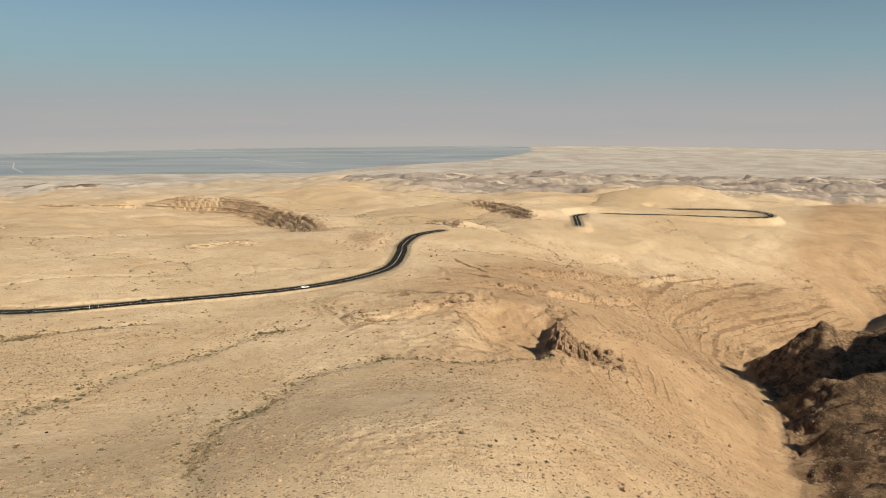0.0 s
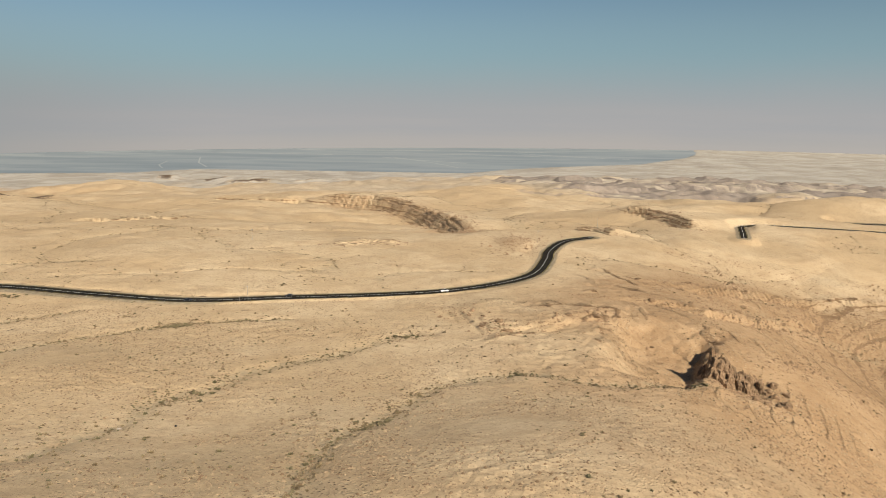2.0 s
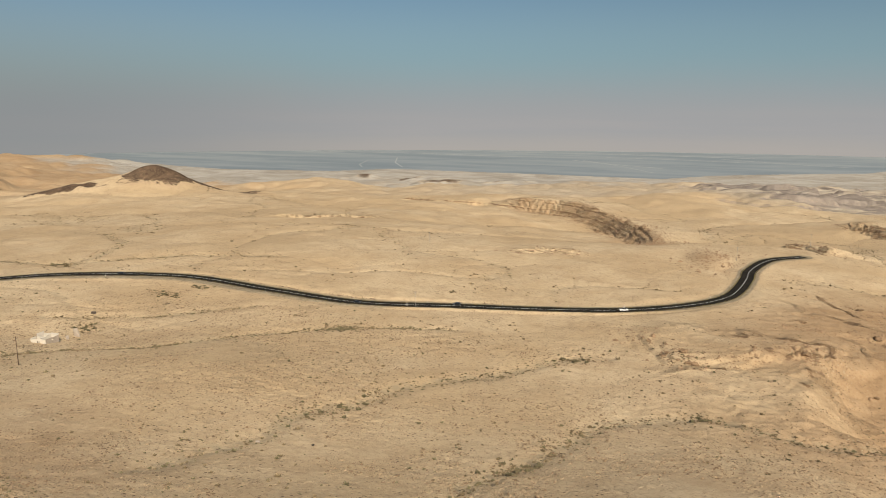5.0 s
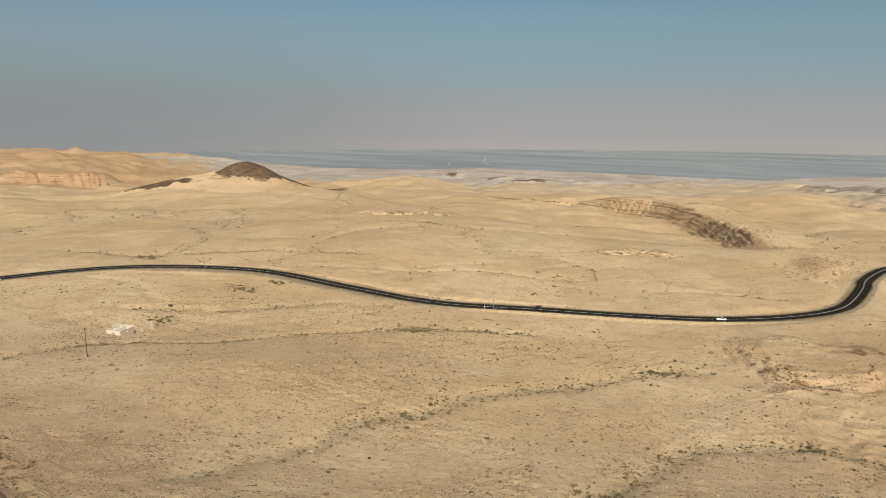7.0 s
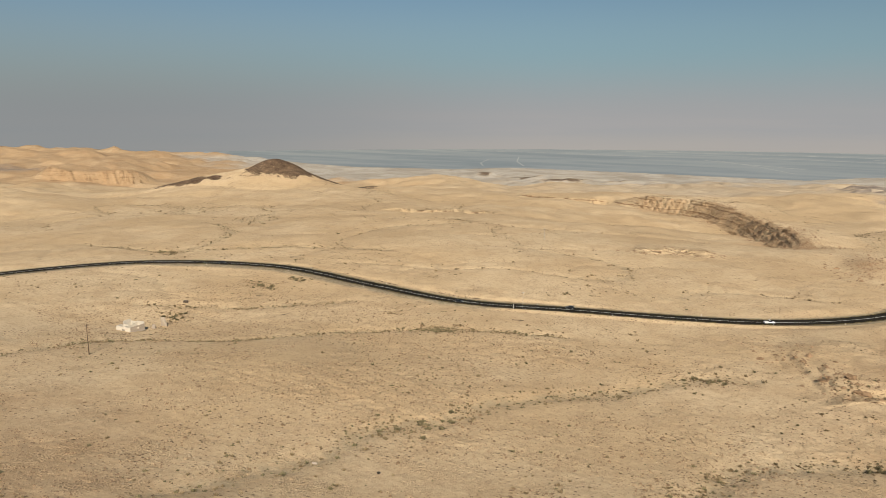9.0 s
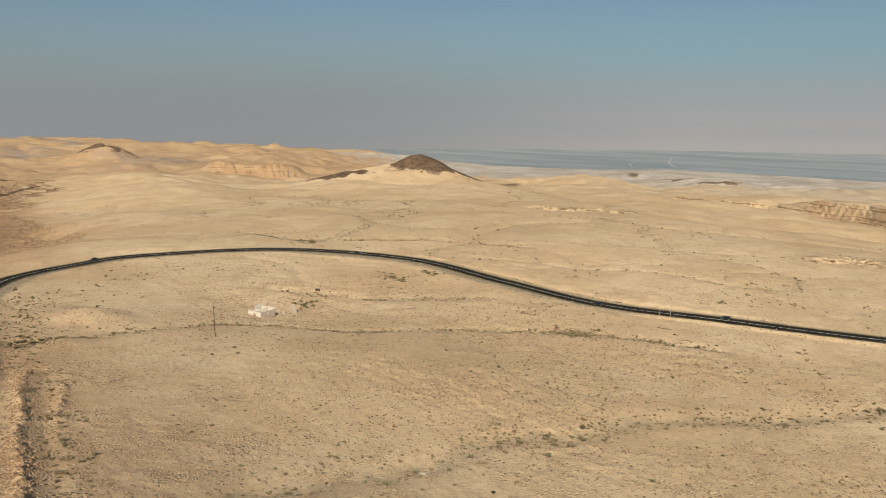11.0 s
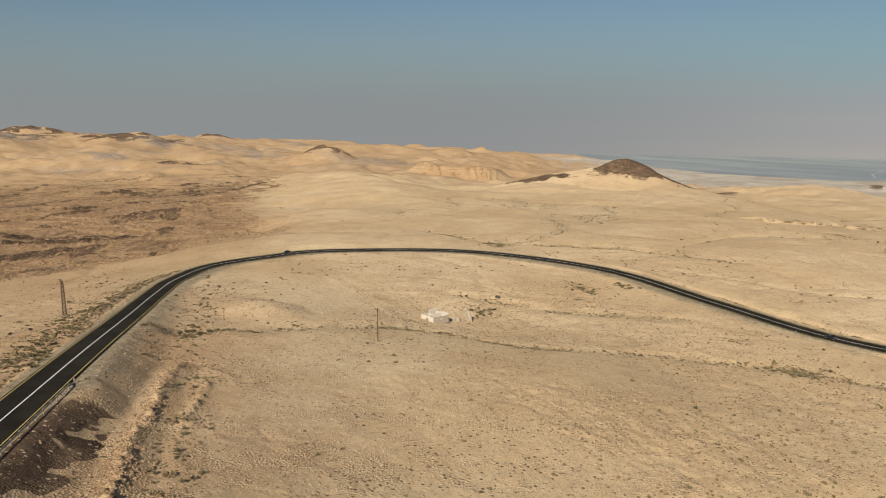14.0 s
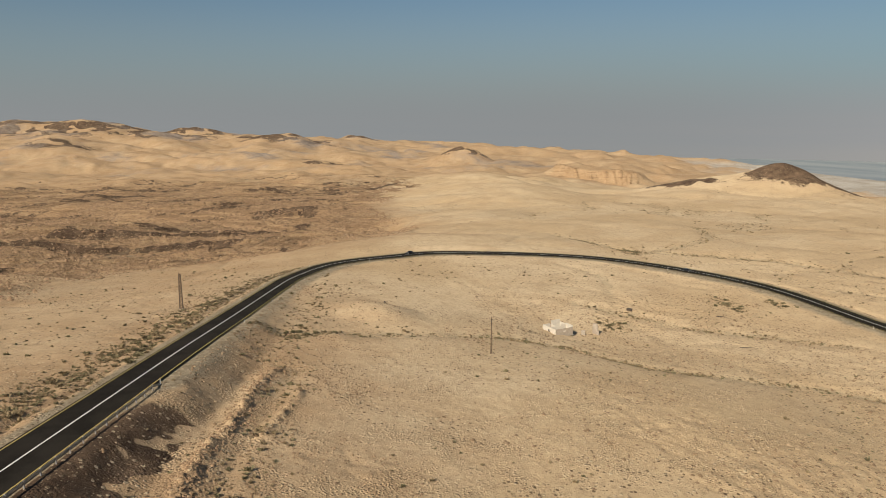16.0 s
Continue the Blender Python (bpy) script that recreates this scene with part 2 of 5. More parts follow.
def to_line(x, y, line, reach=None):
    """The distance to a line of points, its height at the nearest one, and the side (+1: left of its way). reach: the farthest that matters."""
    best, level, side = np.full(x.shape, 1e9), np.zeros(x.shape), np.zeros(x.shape)
    bf, lf, sf, xf, yf = best.ravel(), level.ravel(), side.ravel(), x.ravel(), y.ravel()
    for a, b in zip(line[:-1], line[1:]):
        ab = b[:2] - a[:2]
        pick = slice(None)
        if reach:
            mid, half = (a[:2] + b[:2]) / 2, np.abs(ab) / 2 + reach
            pick = np.nonzero((np.abs(xf - mid[0]) < half[0]) & (np.abs(yf - mid[1]) < half[1]))[0]
            if not len(pick):
                continue
        px, py = xf[pick], yf[pick]
        u = np.clip(((px - a[0]) * ab[0] + (py - a[1]) * ab[1]) / (ab @ ab), 0, 1)
        dx, dy = px - a[0] - u * ab[0], py - a[1] - u * ab[1]
        d = np.hypot(dx, dy)
        m = d < bf[pick]
        bf[pick] = np.where(m, d, bf[pick])
        if len(a) > 2:
            lf[pick] = np.where(m, a[2] + u * (b[2] - a[2]), lf[pick])
        sf[pick] = np.where(m, np.sign(ab[0] * dy - ab[1] * dx), sf[pick])
    return best, level, side


CANYON = np.array([(110, 140), (150, 290), (186, 381), (207, 477), (228, 519), (300, 575), (380, 621), (560, 720)], float)
ROAD = spline(ROAD_LINE, 8)
LOWER_ROAD = spline(LOWER_ROAD_LINE, 5)
BROAD_HILLS = [
        (-820, -200, 4.1), (-340, 880, -3.3), (-220, 1240, 8.9), (-220, 880, -16.5), (-100, -80, 30.9), (-100, 1000, -11.8),
        (20, 640, -13.2), (380, 640, -20.6), (380, 520, -25.5), (380, -80, 8.6), (500, 40, 7.4), (500, 160, 11.8)]
HILLS = [
        (-560, 300, 5.7), (-500, 60, -8.6), (-500, 480, -2.8), (-440, 180, 8.7), (-260, 120, 8.4), (-140, 360, -5.9),
        (-140, 780, -3.0), (-80, 60, 8.2), (-20, 660, 8.4), (40, 120, 17.2), (160, 660, -9.7), (220, 480, -15.8),
        (220, 300, -16.2), (220, 660, -10.2), (220, 180, -8.1), (220, 720, -4.5), (280, 300, -8.1)]
KNOLLS = [
        (-330, 125, 2.5), (-295, 335, -2.6), (-260, 265, -2.0), (-190, 230, 2.6), (-155, 90, 3.0), (-120, 90, 3.3),
        (-120, 160, -2.6), (-85, 195, -1.3), (-85, 90, 0.9), (-50, 265, -2.9), (20, 160, 4.3), (20, 195, 3.7),
        (55, 195, 2.4), (90, 335, 4.0), (90, 370, 2.4)]
CANYON_DEPTH = -40.0


def distance_fall(x, y):
    """The lie of the land: down to the sea ahead, a high plateau to the west."""
    r, az = np.hypot(x + 25, y - 70), np.degrees(np.arctan2(-(x + 25), y - 70))
    az = np.where(az < -100, az + 360, az)
    sea = np.interp(r, [0, 650, 1340, 1930, 2750, 9000], [2, 0, -60, -100, -149, -151])
    rim = np.interp(az, [50, 60, 75, 90, 102, 140, 200, 260], [-95, -85, -34, 8, 46, 20, 0, -40])
    high = np.interp(r, [0, 500, 1300, 2000], [2, -3, -45, -58])
    high = high + (rim - high) * smooth(2000, 3650, r) - 60 * np.clip((r - 3750) / 1100, 0, 1)
    k = np.where(az > 180, np.clip((262 - az) / 40, 0, 1), smooth(44, 64, az))
    return sea * (1 - k) + high * k


def bump(x, y, cx, cy, h, rx, ry, turn=0, sharp=2.0):
    c, s = math.cos(math.radians(turn)), math.sin(math.radians(turn))
    u, v = ((x - cx) * c + (y - cy) * s) / rx, ((y - cy) * c - (x - cx) * s) / ry
    return h * np.exp(-(u * u + v * v + 1e-9) ** (sharp / 2))


SCARP = np.array([(-500, 1120), (-420, 1085), (-372, 1068), (-318, 1060), (-285, 1040), (-222, 962), (-168, 862), (-128, 770), (-104, 700)], float)
FAR_SCARP = np.array([(-640, 1085), (-560, 1080), (-500, 1082), (-430, 1090)], float)
THIN_LEDGE = np.array([(-560, 672), (-516, 690), (-478, 708), (-439, 722), (-400, 726)], float)
LOW_LEDGE = np.array([(-214, 566), (-196, 570), (-182, 579), (-166, 580), (-150, 584)], float)
AMPHITHEATRE = np.array([(-1600, 745), (-1555, 772), (-1500, 790), (-1465, 852), (-1452, 920), (-1462, 985)], float)
# the spurs of the canyon's far wall, from their feet upwards
SPURS = [np.array(w, float) for w in (
    [(218, 474, -70), (231, 453, -47), (242, 440, -33), (254, 438, -40), (276, 440, -38), (300, 430, -12), (350, 420, 20)],
    [(197, 402, -68), (209, 389, -51), (219, 368, -42), (234, 360, -34), (262, 362, -4), (300, 358, 26), (360, 350, 50)],
    [(188, 364, -66), (199, 352, -50), (212, 340, -42), (250, 325, -26), (320, 300, -6)],
    [(173, 328, -61), (184, 316, -46), (202, 303, -36), (240, 285, -20), (300, 250, 0)],
    [(158, 296, -58), (170, 283, -45), (190, 268, -34), (230, 240, -14)],
    [(134, 262, -53), (148, 250, -41), (175, 233, -26), (220, 205, -10)],
    [(118, 225, -48), (130, 215, -38), (160, 195, -24), (200, 165, -8)])]
SPUR_SCARP = np.array([(22, 968), (64, 930), (90, 884), (104, 846), (124, 822)], float)
ROADSIDE_SCARP = np.array([(-25, 752), (0, 742), (14, 728), (24, 705)], float)
SHELF = np.array([(10, 540), (36, 526), (70, 522), (126, 588), (200, 650), (300, 668)], float)
LOW_SHELF = np.array([(-10, 446), (31, 445), (50, 450), (66, 443), (84, 462), (130, 530), (180, 606)], float)
STEP_LEDGE = np.array([(-80, 396), (-60, 378), (-41, 352), (-25, 362), (2, 396), (19, 386), (30, 372)], float)
VALLEY = np.array([(-330, -900), (-330, -60), (-345, 36), (-430, 44), (-480, 66), (-505, 120), (-512, 216), (-620, 262), (-760, 262), (-900, 268),
                   (-1202, 390), (-1560, 470), (-1900, 420)], float)
GORGE = np.array([(-1300, -420), (-980, -60), (-800, 120), (-705, 185), (-690, 240)], float)
SHORE = np.array([(-5200, 2200), (-4177, 2464), (-3206, 2548), (-2297, 2448), (-1846, 2595), (-1690, 2810), (-1188, 2854), (-520, 2872), (-393, 3090),
                  (-212, 3271), (183, 3539), (453, 4118), (542, 4459), (600, 5200)], float)
BANK = np.array([(-222, 134), (-215, 131), (-197, 127), (-180, 124), (-170, 121), (-150, 118), (-120, 112)], float)
BANK_TWO = np.array([(-205, 138), (-196, 135.5), (-186, 132), (-178, 129.5)], float)
WADIS = [spline(w, 4) for w in (
    [(-46, 120), (-56, 150), (-62, 190), (-57, 210), (-55, 236), (-54, 258), (-43, 275), (-26, 289), (-10, 285), (8, 282), (24, 290), (45, 305)],
    [(-130, 150), (-129, 190), (-132, 207), (-126, 232), (-124, 256), (-106, 297), (-85, 333), (-70, 342)],
    [(-262, 120), (-258, 140), (-264, 168), (-272, 205), (-266, 228), (-244, 240), (-233, 262), (-222, 287), (-202, 318), (-180, 335), (-150, 352)],
    [(-330, 262), (-304, 283), (-290, 294), (-276, 312), (-262, 335)],
    [(-520, 330), (-450, 342), (-416, 384), (-380, 420), (-330, 440)],
    [(-560, 470), (-470, 420), (-435, 350)])]


def big_forms(x, y):
    h = distance_fall(x, y)
    for hills, radius in ((BROAD_HILLS, 160), (HILLS, 80), (KNOLLS, 45)):
        for cx, cy, a in hills:
            h = h + a * np.exp(-((x - cx) ** 2 + (y - cy) ** 2) / (2 * radius ** 2))
    d, _, side = to_line(x, y, CANYON)
    h = h + CANYON_DEPTH * np.exp(-(d / np.where(side > 0, 80, 30)) ** 1.6)
    h = h + bump(x, y, -290, 245, -4.5, 40, 36)
    # the dark-capped hill with its long shoulder
    h = h + bump(x, y, -889, 818, 30, 70, 60, 58, 1.6) + bump(x, y, -885, 822, 26, 230, 190, 58, 1.7)
    h = h + bump(x, y, -955, 728, 15, 70, 50, 58, 1.7)
    h = h + bump(x, y, -1010, 430, 20, 210, 120, 15, 2) + bump(x, y, -700, 330, 6, 120, 70, 20, 2)
    for cx, cy, a, w in ((-1470, 2330, 7, 90), (-1330, 2300, 6, 70), (-1110, 2200, 7, 80), (-980, 2290, 5, 60), (-1640, 2210, 5, 60)):
        h = h + bump(x, y, cx, cy, a, w, w * .6, 20, 2.4)
    h = h + bump(x, y, 352, 540, -25, 62, 62, 0, 3)
    h = h + bump(x, y, 248, 447, 8, 13, 34, 30, 3)
    h = h + bump(x, y, 325, 1050, 24, 125, 60, 0, 2)
    # the cone on the plateau's edge, and the hills of the skyline
    h = h + bump(x, y, -3223, 1846, 42, 60, 60, 0, 1.3)
    for cx, cy, a, w in ((-3480, -690, 22, 260), (-3500, -440, 24, 220), (-3450, -60, 26, 170), (-3150, 250, 50, 170), (-3600, 640, 18, 160),
                         (-3520, 1180, 20, 150), (-3600, 1600, 14, 130), (-2700, -500, 22, 150), (-2450, 110, 20, 130), (-2330, 790, 24, 110),
                         (-2900, 1500, 16, 160), (-2150, 300, 26, 140), (-1900, 330, 14, 200), (-1500, 560, 22, 190), (-1250, 520, 24, 150)):
        h = h + bump(x, y, cx, cy, a, w, w * .75, 30, 1.5)
    return h


def ledges(h, step, wobble, lo=.66, hi=.94):
    """Cuts a slope into strata: long treads and short risers."""
    n = (h + wobble) / step
    whole = np.floor(n)
    part_up = n - whole
    return (whole + .35 * part_up + .65 * smooth(lo, hi, part_up)) * step - wobble


def risers(h, step, wobble, lo=.66, hi=.94):
    """Where the risers of such strata stand bare; also masks the undercut shade painted on them."""
    n = (h + wobble) / step
    part_up = n - np.floor(n)
    return smooth(lo - .06, lo + .08, part_up) * (1 - smooth(hi - .04, hi + .05, part_up))


def scarp(h, x, y, line, height, run, back, strata, bare):
    """A rock step whose high side lies on the left of the line's way (to the north-east of a line that runs east)."""
    box = (x > line[:, 0].min() - 3 * back) & (x < line[:, 0].max() + 3 * back) & (y > line[:, 1].min() - 3 * back) & (y < line[:, 1].max() + 3 * back)
    mask, riser_shade = np.zeros_like(h), np.zeros_like(h)
    if box.any():
        xb, yb = x[box], y[box]
        d, _, side = to_line(xb, yb, line)
        s = d * side + run * .16 * cloudy(xb / (2.6 * run), yb / (2.6 * run), 3, 71)
        chord = line[-1] - line[0]
        t = ((xb - line[0, 0]) * chord[0] + (yb - line[0, 1]) * chord[1]) / (chord @ chord)
        ends = smooth(.02, .22, t) * (1 - smooth(.78, .98, t)) * (1 - smooth(2 * back, 2.9 * back, d))
        up = smooth(-run, 0, s) * np.exp(-np.maximum(s, 0) / back) * ends
        hb = h[box] + height * up
        wobble = strata * (.45 * cloudy(xb / 70, yb / 70, 3, 5) + .14 * cloudy(xb / 16, yb / 16, 3, 4, .6))
        m = smooth(-1.3 * run, -.9 * run, s) * (1 - smooth(.0, .3 * run, s)) * ends
        h[box] = hb * (1 - m) + ledges(hb, strata, wobble) * m - m * .18 * strata * np.abs(cloudy(xb / 11, yb / 11, 3, 6))
        h[box] += m * .28 * strata * cloudy(xb / 4.5, yb / 4.5, 3, 9, .6)
        mask[box] = bare * m * (.2 + .34 * risers(hb, strata, wobble, .6, .96) + .4 * cloudy(xb / 24, yb / 24, 4, 7, .6))
        # broken dark lines on the risers, painted as shadow under overhangs
        riser_shade[box] = bare * m * risers(hb, strata, wobble, .74, .95) * smooth(-.1, .2, cloudy(xb / 12, yb / 12, 3, 72)) * smooth(-.3, .1, cloudy(xb / 60, yb / 60, 2, 73))
    return mask, riser_shade


def land(x, y):
    """Height of the ground, and where it is rocky, dark (caps, soil and painted shade), worn by the road, pale (salt
    and painted haze) and washed.
    """
    x, y = np.asarray(x, float), np.asarray(y, float)
    shape = x.shape
    x, y = x.ravel(), y.ravel()
    r = np.hypot(x + 25, y - 70)
    h = big_forms(x, y)
    h = h + 1.6 * cloudy(x / 130, y / 130, 3, 3) * smooth(60, 250, r)
    rock, dark, worn, wash, badlands, mauve, talus = (np.zeros_like(h) for _ in range(7))
    k = np.nonzero((r > 600) & (h > -149))[0]
    a, b = x[k], y[k]
    hills = 15 * cloudy(a / 420, b / 420, 4, 11) - 13 * np.abs(cloudy(a / 330, b / 330, 3, 21)) + 4 - 6 * np.abs(cloudy(a / 120, b / 120, 3, 25))
    west = smooth(-300, -1200, a) * smooth(1300, 2300, r[k])
    hills = hills * (1 - west) + west * (12 * cloudy(a / 600, b / 600, 2, 27) + 44 * np.abs(cloudy(a / 360, b / 360, 2, 28)) + 5 * np.abs(cloudy(a / 130, b / 130, 2, 29)) - 9)
    h[k] += smooth(600, 2000, r[k]) * hills * smooth(-149, -118, h[k])
    # dry gullies between rounded backs
    roads = [to_line(x, y, w, 90) for w in (ROAD, LOWER_ROAD)]
    road_gap = np.minimum(roads[0][0], roads[1][0])
    k = np.nonzero((r > 150) & (h > -140))[0]
    a, b = x[k] + 26 * cloudy(x[k] / 120, y[k] / 120, 2, 113), y[k] + 26 * cloudy(x[k] / 120, y[k] / 120, 2, 114)
    main, side_gully = np.abs(cloudy(a / 270, b / 270, 2, 111, .4)), np.abs(cloudy(a / 88, b / 88, 2, 117, .4))
    strength = smooth(180, 900, r[k]) * smooth(18, 90, road_gap[k])
    h[k] += strength * (17 * main - 3.2 + (4.5 + 5 * smooth(900, 2200, r[k])) * (side_gully - .17) * (.35 + smooth(.05, .2, main)))
    line = np.maximum(np.exp(-(main / .022) ** 2), .75 * np.exp(-(side_gully / .035) ** 2) * smooth(.3, .02, main))
    wash[k] = np.maximum(wash[k], .8 * line * smooth(200, 420, r[k]) * smooth(10, 40, road_gap[k]))
    # badlands before the salt plain
    k = np.nonzero((y > 1080) & (y < 2750) & (x > -600))[0]
    a, b = x[k], y[k]
    bad = smooth(-330, -60, a + .2 * (b - 1500)) * smooth(1080, 1300, b) * (1 - smooth(2350, 2750, b))
    bad_top = bad * (10 * smooth(.02, .07, cloudy(a / 340, b / 120, 3, 36, .6)) + 12 * np.maximum(cloudy(a / 480, b / 260, 3, 37) + .05, 0) - 9 * np.abs(cloudy(a / 170, b / 130, 4, 33, .55)) - 6 * np.abs(cloudy(a / 45, b / 70, 3, 35)) + 6)
    h[k] += bad_top
    badlands[k] = bad
    mesa = cloudy(a / 340, b / 120, 3, 36, .6)
    mauve[k] = bad * np.clip(.36 + smooth(-.12, .03, mesa) * (1 - smooth(.07, .12, mesa)) + .6 * smooth(.0, .3, cloudy(a / 260, b / 140, 4, 39)), 0, 1)
    # the salt plain lies just above the sea
    k = np.nonzero(r > 2000)[0]
    d, _, side = to_line(x[k], y[k], SHORE)
    h[k] = np.where(side > 0, h[k] + (np.minimum(h[k], -151) - h[k]) * smooth(-30, 90, d), np.maximum(h[k], -145 + .8 * cloudy(x[k] / 90, y[k] / 90, 3, 8)))
    # strata of the western valley
    k = np.nonzero((x < -300) & (r < 2300) & (y < 520))[0]
    a, b = x[k], y[k]
    d, _, side = to_line(a, b, VALLEY)
    inside = smooth(-25, 45, d * side + 25 * cloudy(a / 90, b / 90, 3, 51)) * (1 - .75 * smooth(1500, 2100, r[k]))
    d, _, _ = to_line(a, b, GORGE)
    hv = h[k] - inside * 20 * np.exp(-(d / 60) ** 1.5) + inside * (9 * cloudy(a / 230, b / 340, 3, 52) - 6 * np.abs(cloudy(a / 130, b / 180, 3, 56)) + 3)
    # beds that crop out in long lines and climb to the west
    dip = -.075 * a + .012 * b + 4.5 * cloudy(a / 190, b / 480, 3, 53) + .6 * cloudy(a / 16, b / 16, 3, 57, .6)
    bed = np.floor(dip / 3.7)
    rise = dip / 3.7 - bed
    thick = .35 + .65 * np.abs(grain(bed * 3.7, bed * 0, 50)) / .5
    broken = smooth(-.3, .2, cloudy(a / 170, b / 90, 3, 58))
    whole = smooth(-.3, .1, cloudy(a / 70, b / 170, 3, 59)) * (.45 + .55 * broken)
    face = smooth(.88, .91, rise) * (1 - smooth(.95, .98, rise)) * whole * smooth(-.25, .05, cloudy(a / 14, b / 30, 2, 50))
    # mottled dark rock, with overhang shadow painted along the bed faces
    dark[k] = np.maximum(dark[k], inside * np.maximum(.27 + .14 * broken + .2 * smooth(.55, .85, rise) * whole, 1.0 * face * np.minimum(1, .55 + thick)))
    hv = hv + inside * np.minimum(thick, 1) * (.4 + .6 * broken) * 5.2 * (smooth(.84, .96, rise) - rise)
    h[k] = hv + inside * (1.3 * cloudy(a / 14, b / 14, 4, 54, .65) + broken * .9 * np.abs(cloudy(a / 6, b / 6, 2, 60)))
    rock[k] = inside * np.maximum(.6 + .3 * cloudy(a / 60, b / 160, 3, 55), .7 * smooth(.66, .8, rise) * whole) * (1 - .6 * smooth(-1350, -1700, a))
    # cave hollows: dug out, and their inner shade painted dark
    for cx, cy, w in ((-836, 180, 13), (-1056, 300, 20), (-1128, 252, 16)):
        hollow = bump(a, b, cx, cy, 1, w, w * 1.6, 0, 3)
        h[k] -= 9 * hollow
        dark[k] = np.maximum(dark[k], .7 * hollow)
    # rock steps
    for line, height, run, back, strata, bare in ((SCARP, 19, 24, 260, 4.3, 1), (FAR_SCARP, 5, 10, 90, 1.8, .8), (SPUR_SCARP, 9, 13, 90, 3.4, 1.35), (ROADSIDE_SCARP, 6, 9, 40, 2.0, 1),
                                                  (THIN_LEDGE, 3, 4, 60, 1.5, 1.1), (LOW_LEDGE, 2.6, 9, 30, 1.5, .75), (AMPHITHEATRE, 26, 22, 200, 5.0, .9),
                                                  (SHELF, 4, 7, 60, 2.0, .8), (LOW_SHELF, 3.5, 6, 50, 1.8, .42), (STEP_LEDGE, 3, 12, 40, 1.5, .12)):
        bare_rock, riser_shade = scarp(h, x, y, line, height, run, back, strata, bare)
        rock, dark = np.maximum(rock, bare_rock), np.maximum(dark, .6 * riser_shade)
    k = np.nonzero((x > -560) & (x < 20) & (y > 520) & (y < 1150))[0]
    d, _, side = to_line(x[k], y[k], SCARP)
    talus[k] = (side < 0) * (1 - smooth(12, 85, d + 40 * cloudy(x[k] / 50, y[k] / 50, 3, 121))) * smooth(-480, -380, x[k])
    talus = np.maximum(talus, bump(x, y, -62, 610, .9, 24, 55, 18, 3))
    h = h + bump(x, y, -62, 612, 3.2, 15, 40, 18, 2.6) * (1 - smooth(24, 14, road_gap)) 
    # broken slopes above the canyon, stepped along their strata
    k = np.nonzero((x > -130) & (x < 520) & (y > 240) & (y < 860))[0]
    a, b = x[k], y[k]
    rough = smooth(-95, -20, a + 14 * cloudy(a / 60, b / 60, 3, 131)) * smooth(255, 300, b - .12 * a) * (1 - smooth(640, 780, b - .2 * a)) * smooth(14, 45, road_gap[k])
    d, _, side = to_line(a, b, SHELF)
    rough = rough * np.where(side < 0, 1, 1 - smooth(0, 14, d)) * (.35 + .65 * smooth(-.3, .05, cloudy(a / 110, b / 110, 3, 132)))
    wobble = 4 * cloudy(a / 150, b / 150, 2, 133) + .9 * cloudy(a / 18, b / 18, 3, 134)
    stepped = (.12 + .2 * smooth(400, 470, b - .15 * a)) * smooth(-.25, .1, cloudy(a / 80, b / 80, 2, 139))
    step = risers(h[k], 3.4, wobble, .74, .95) * (.25 + stepped)
    step = np.minimum(1, 1.6 * step)
    h[k] = h[k] * (1 - rough) + rough * (h[k] + stepped * (ledges(h[k], 3.4, wobble, .62, .97) - h[k]) + .6 * cloudy(a / 9, b / 9, 3, 135, .6) + .35 * cloudy(a / 3.4, b / 3.4, 2, 136))
    broken = smooth(-.2, .15, cloudy(a / 34, b / 34, 3, 137))
    rock[k] = np.maximum(rock[k], rough * np.maximum(.3 * smooth(40, 200, a), step * (.2 + .4 * broken)))
    # patchy undercut shade painted dark on the risers
    dark[k] = np.maximum(dark[k], .35 * rough * step * broken * smooth(.0, .25, cloudy(a / 9, b / 9, 2, 138)))
    # the hollow below the crag
    near = np.nonzero((x > 0) & (x < 75) & (y > 280) & (y < 420))[0]
    a, b = x[near] + 3 * cloudy(x[near] / 12, y[near] / 12, 3, 123), y[near] + 3 * cloudy(x[near] / 12, y[near] / 12, 3, 124)
    h[near] -= 12.5 * smooth(4, 30, a) * (1 - smooth(44, 56, a - .25 * (b - 337))) * smooth(296, 322, b) * (1 - smooth(362, 405, b)) + .6 * cloudy(a / 5, b / 5, 3, 125, .6)
    h = h + bump(x, y, 64, 331, -5.5, 15, 17, 0, 3)
    # canyon walls
    k = np.nonzero((x > 20) & (x < 700) & (y > 60) & (y < 1100))[0]
    a, b = x[k], y[k]
    d, _, side = to_line(a, b, CANYON)
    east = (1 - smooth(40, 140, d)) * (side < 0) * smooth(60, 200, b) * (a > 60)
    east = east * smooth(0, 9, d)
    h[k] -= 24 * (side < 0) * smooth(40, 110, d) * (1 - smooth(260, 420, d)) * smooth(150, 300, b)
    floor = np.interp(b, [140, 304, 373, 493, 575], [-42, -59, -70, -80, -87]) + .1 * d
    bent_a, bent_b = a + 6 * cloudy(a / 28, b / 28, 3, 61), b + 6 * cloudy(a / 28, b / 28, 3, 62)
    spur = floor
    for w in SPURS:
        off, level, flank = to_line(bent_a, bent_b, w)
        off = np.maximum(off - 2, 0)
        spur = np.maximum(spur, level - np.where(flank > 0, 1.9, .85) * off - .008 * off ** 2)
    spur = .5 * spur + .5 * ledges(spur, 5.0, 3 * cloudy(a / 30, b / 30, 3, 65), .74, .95)
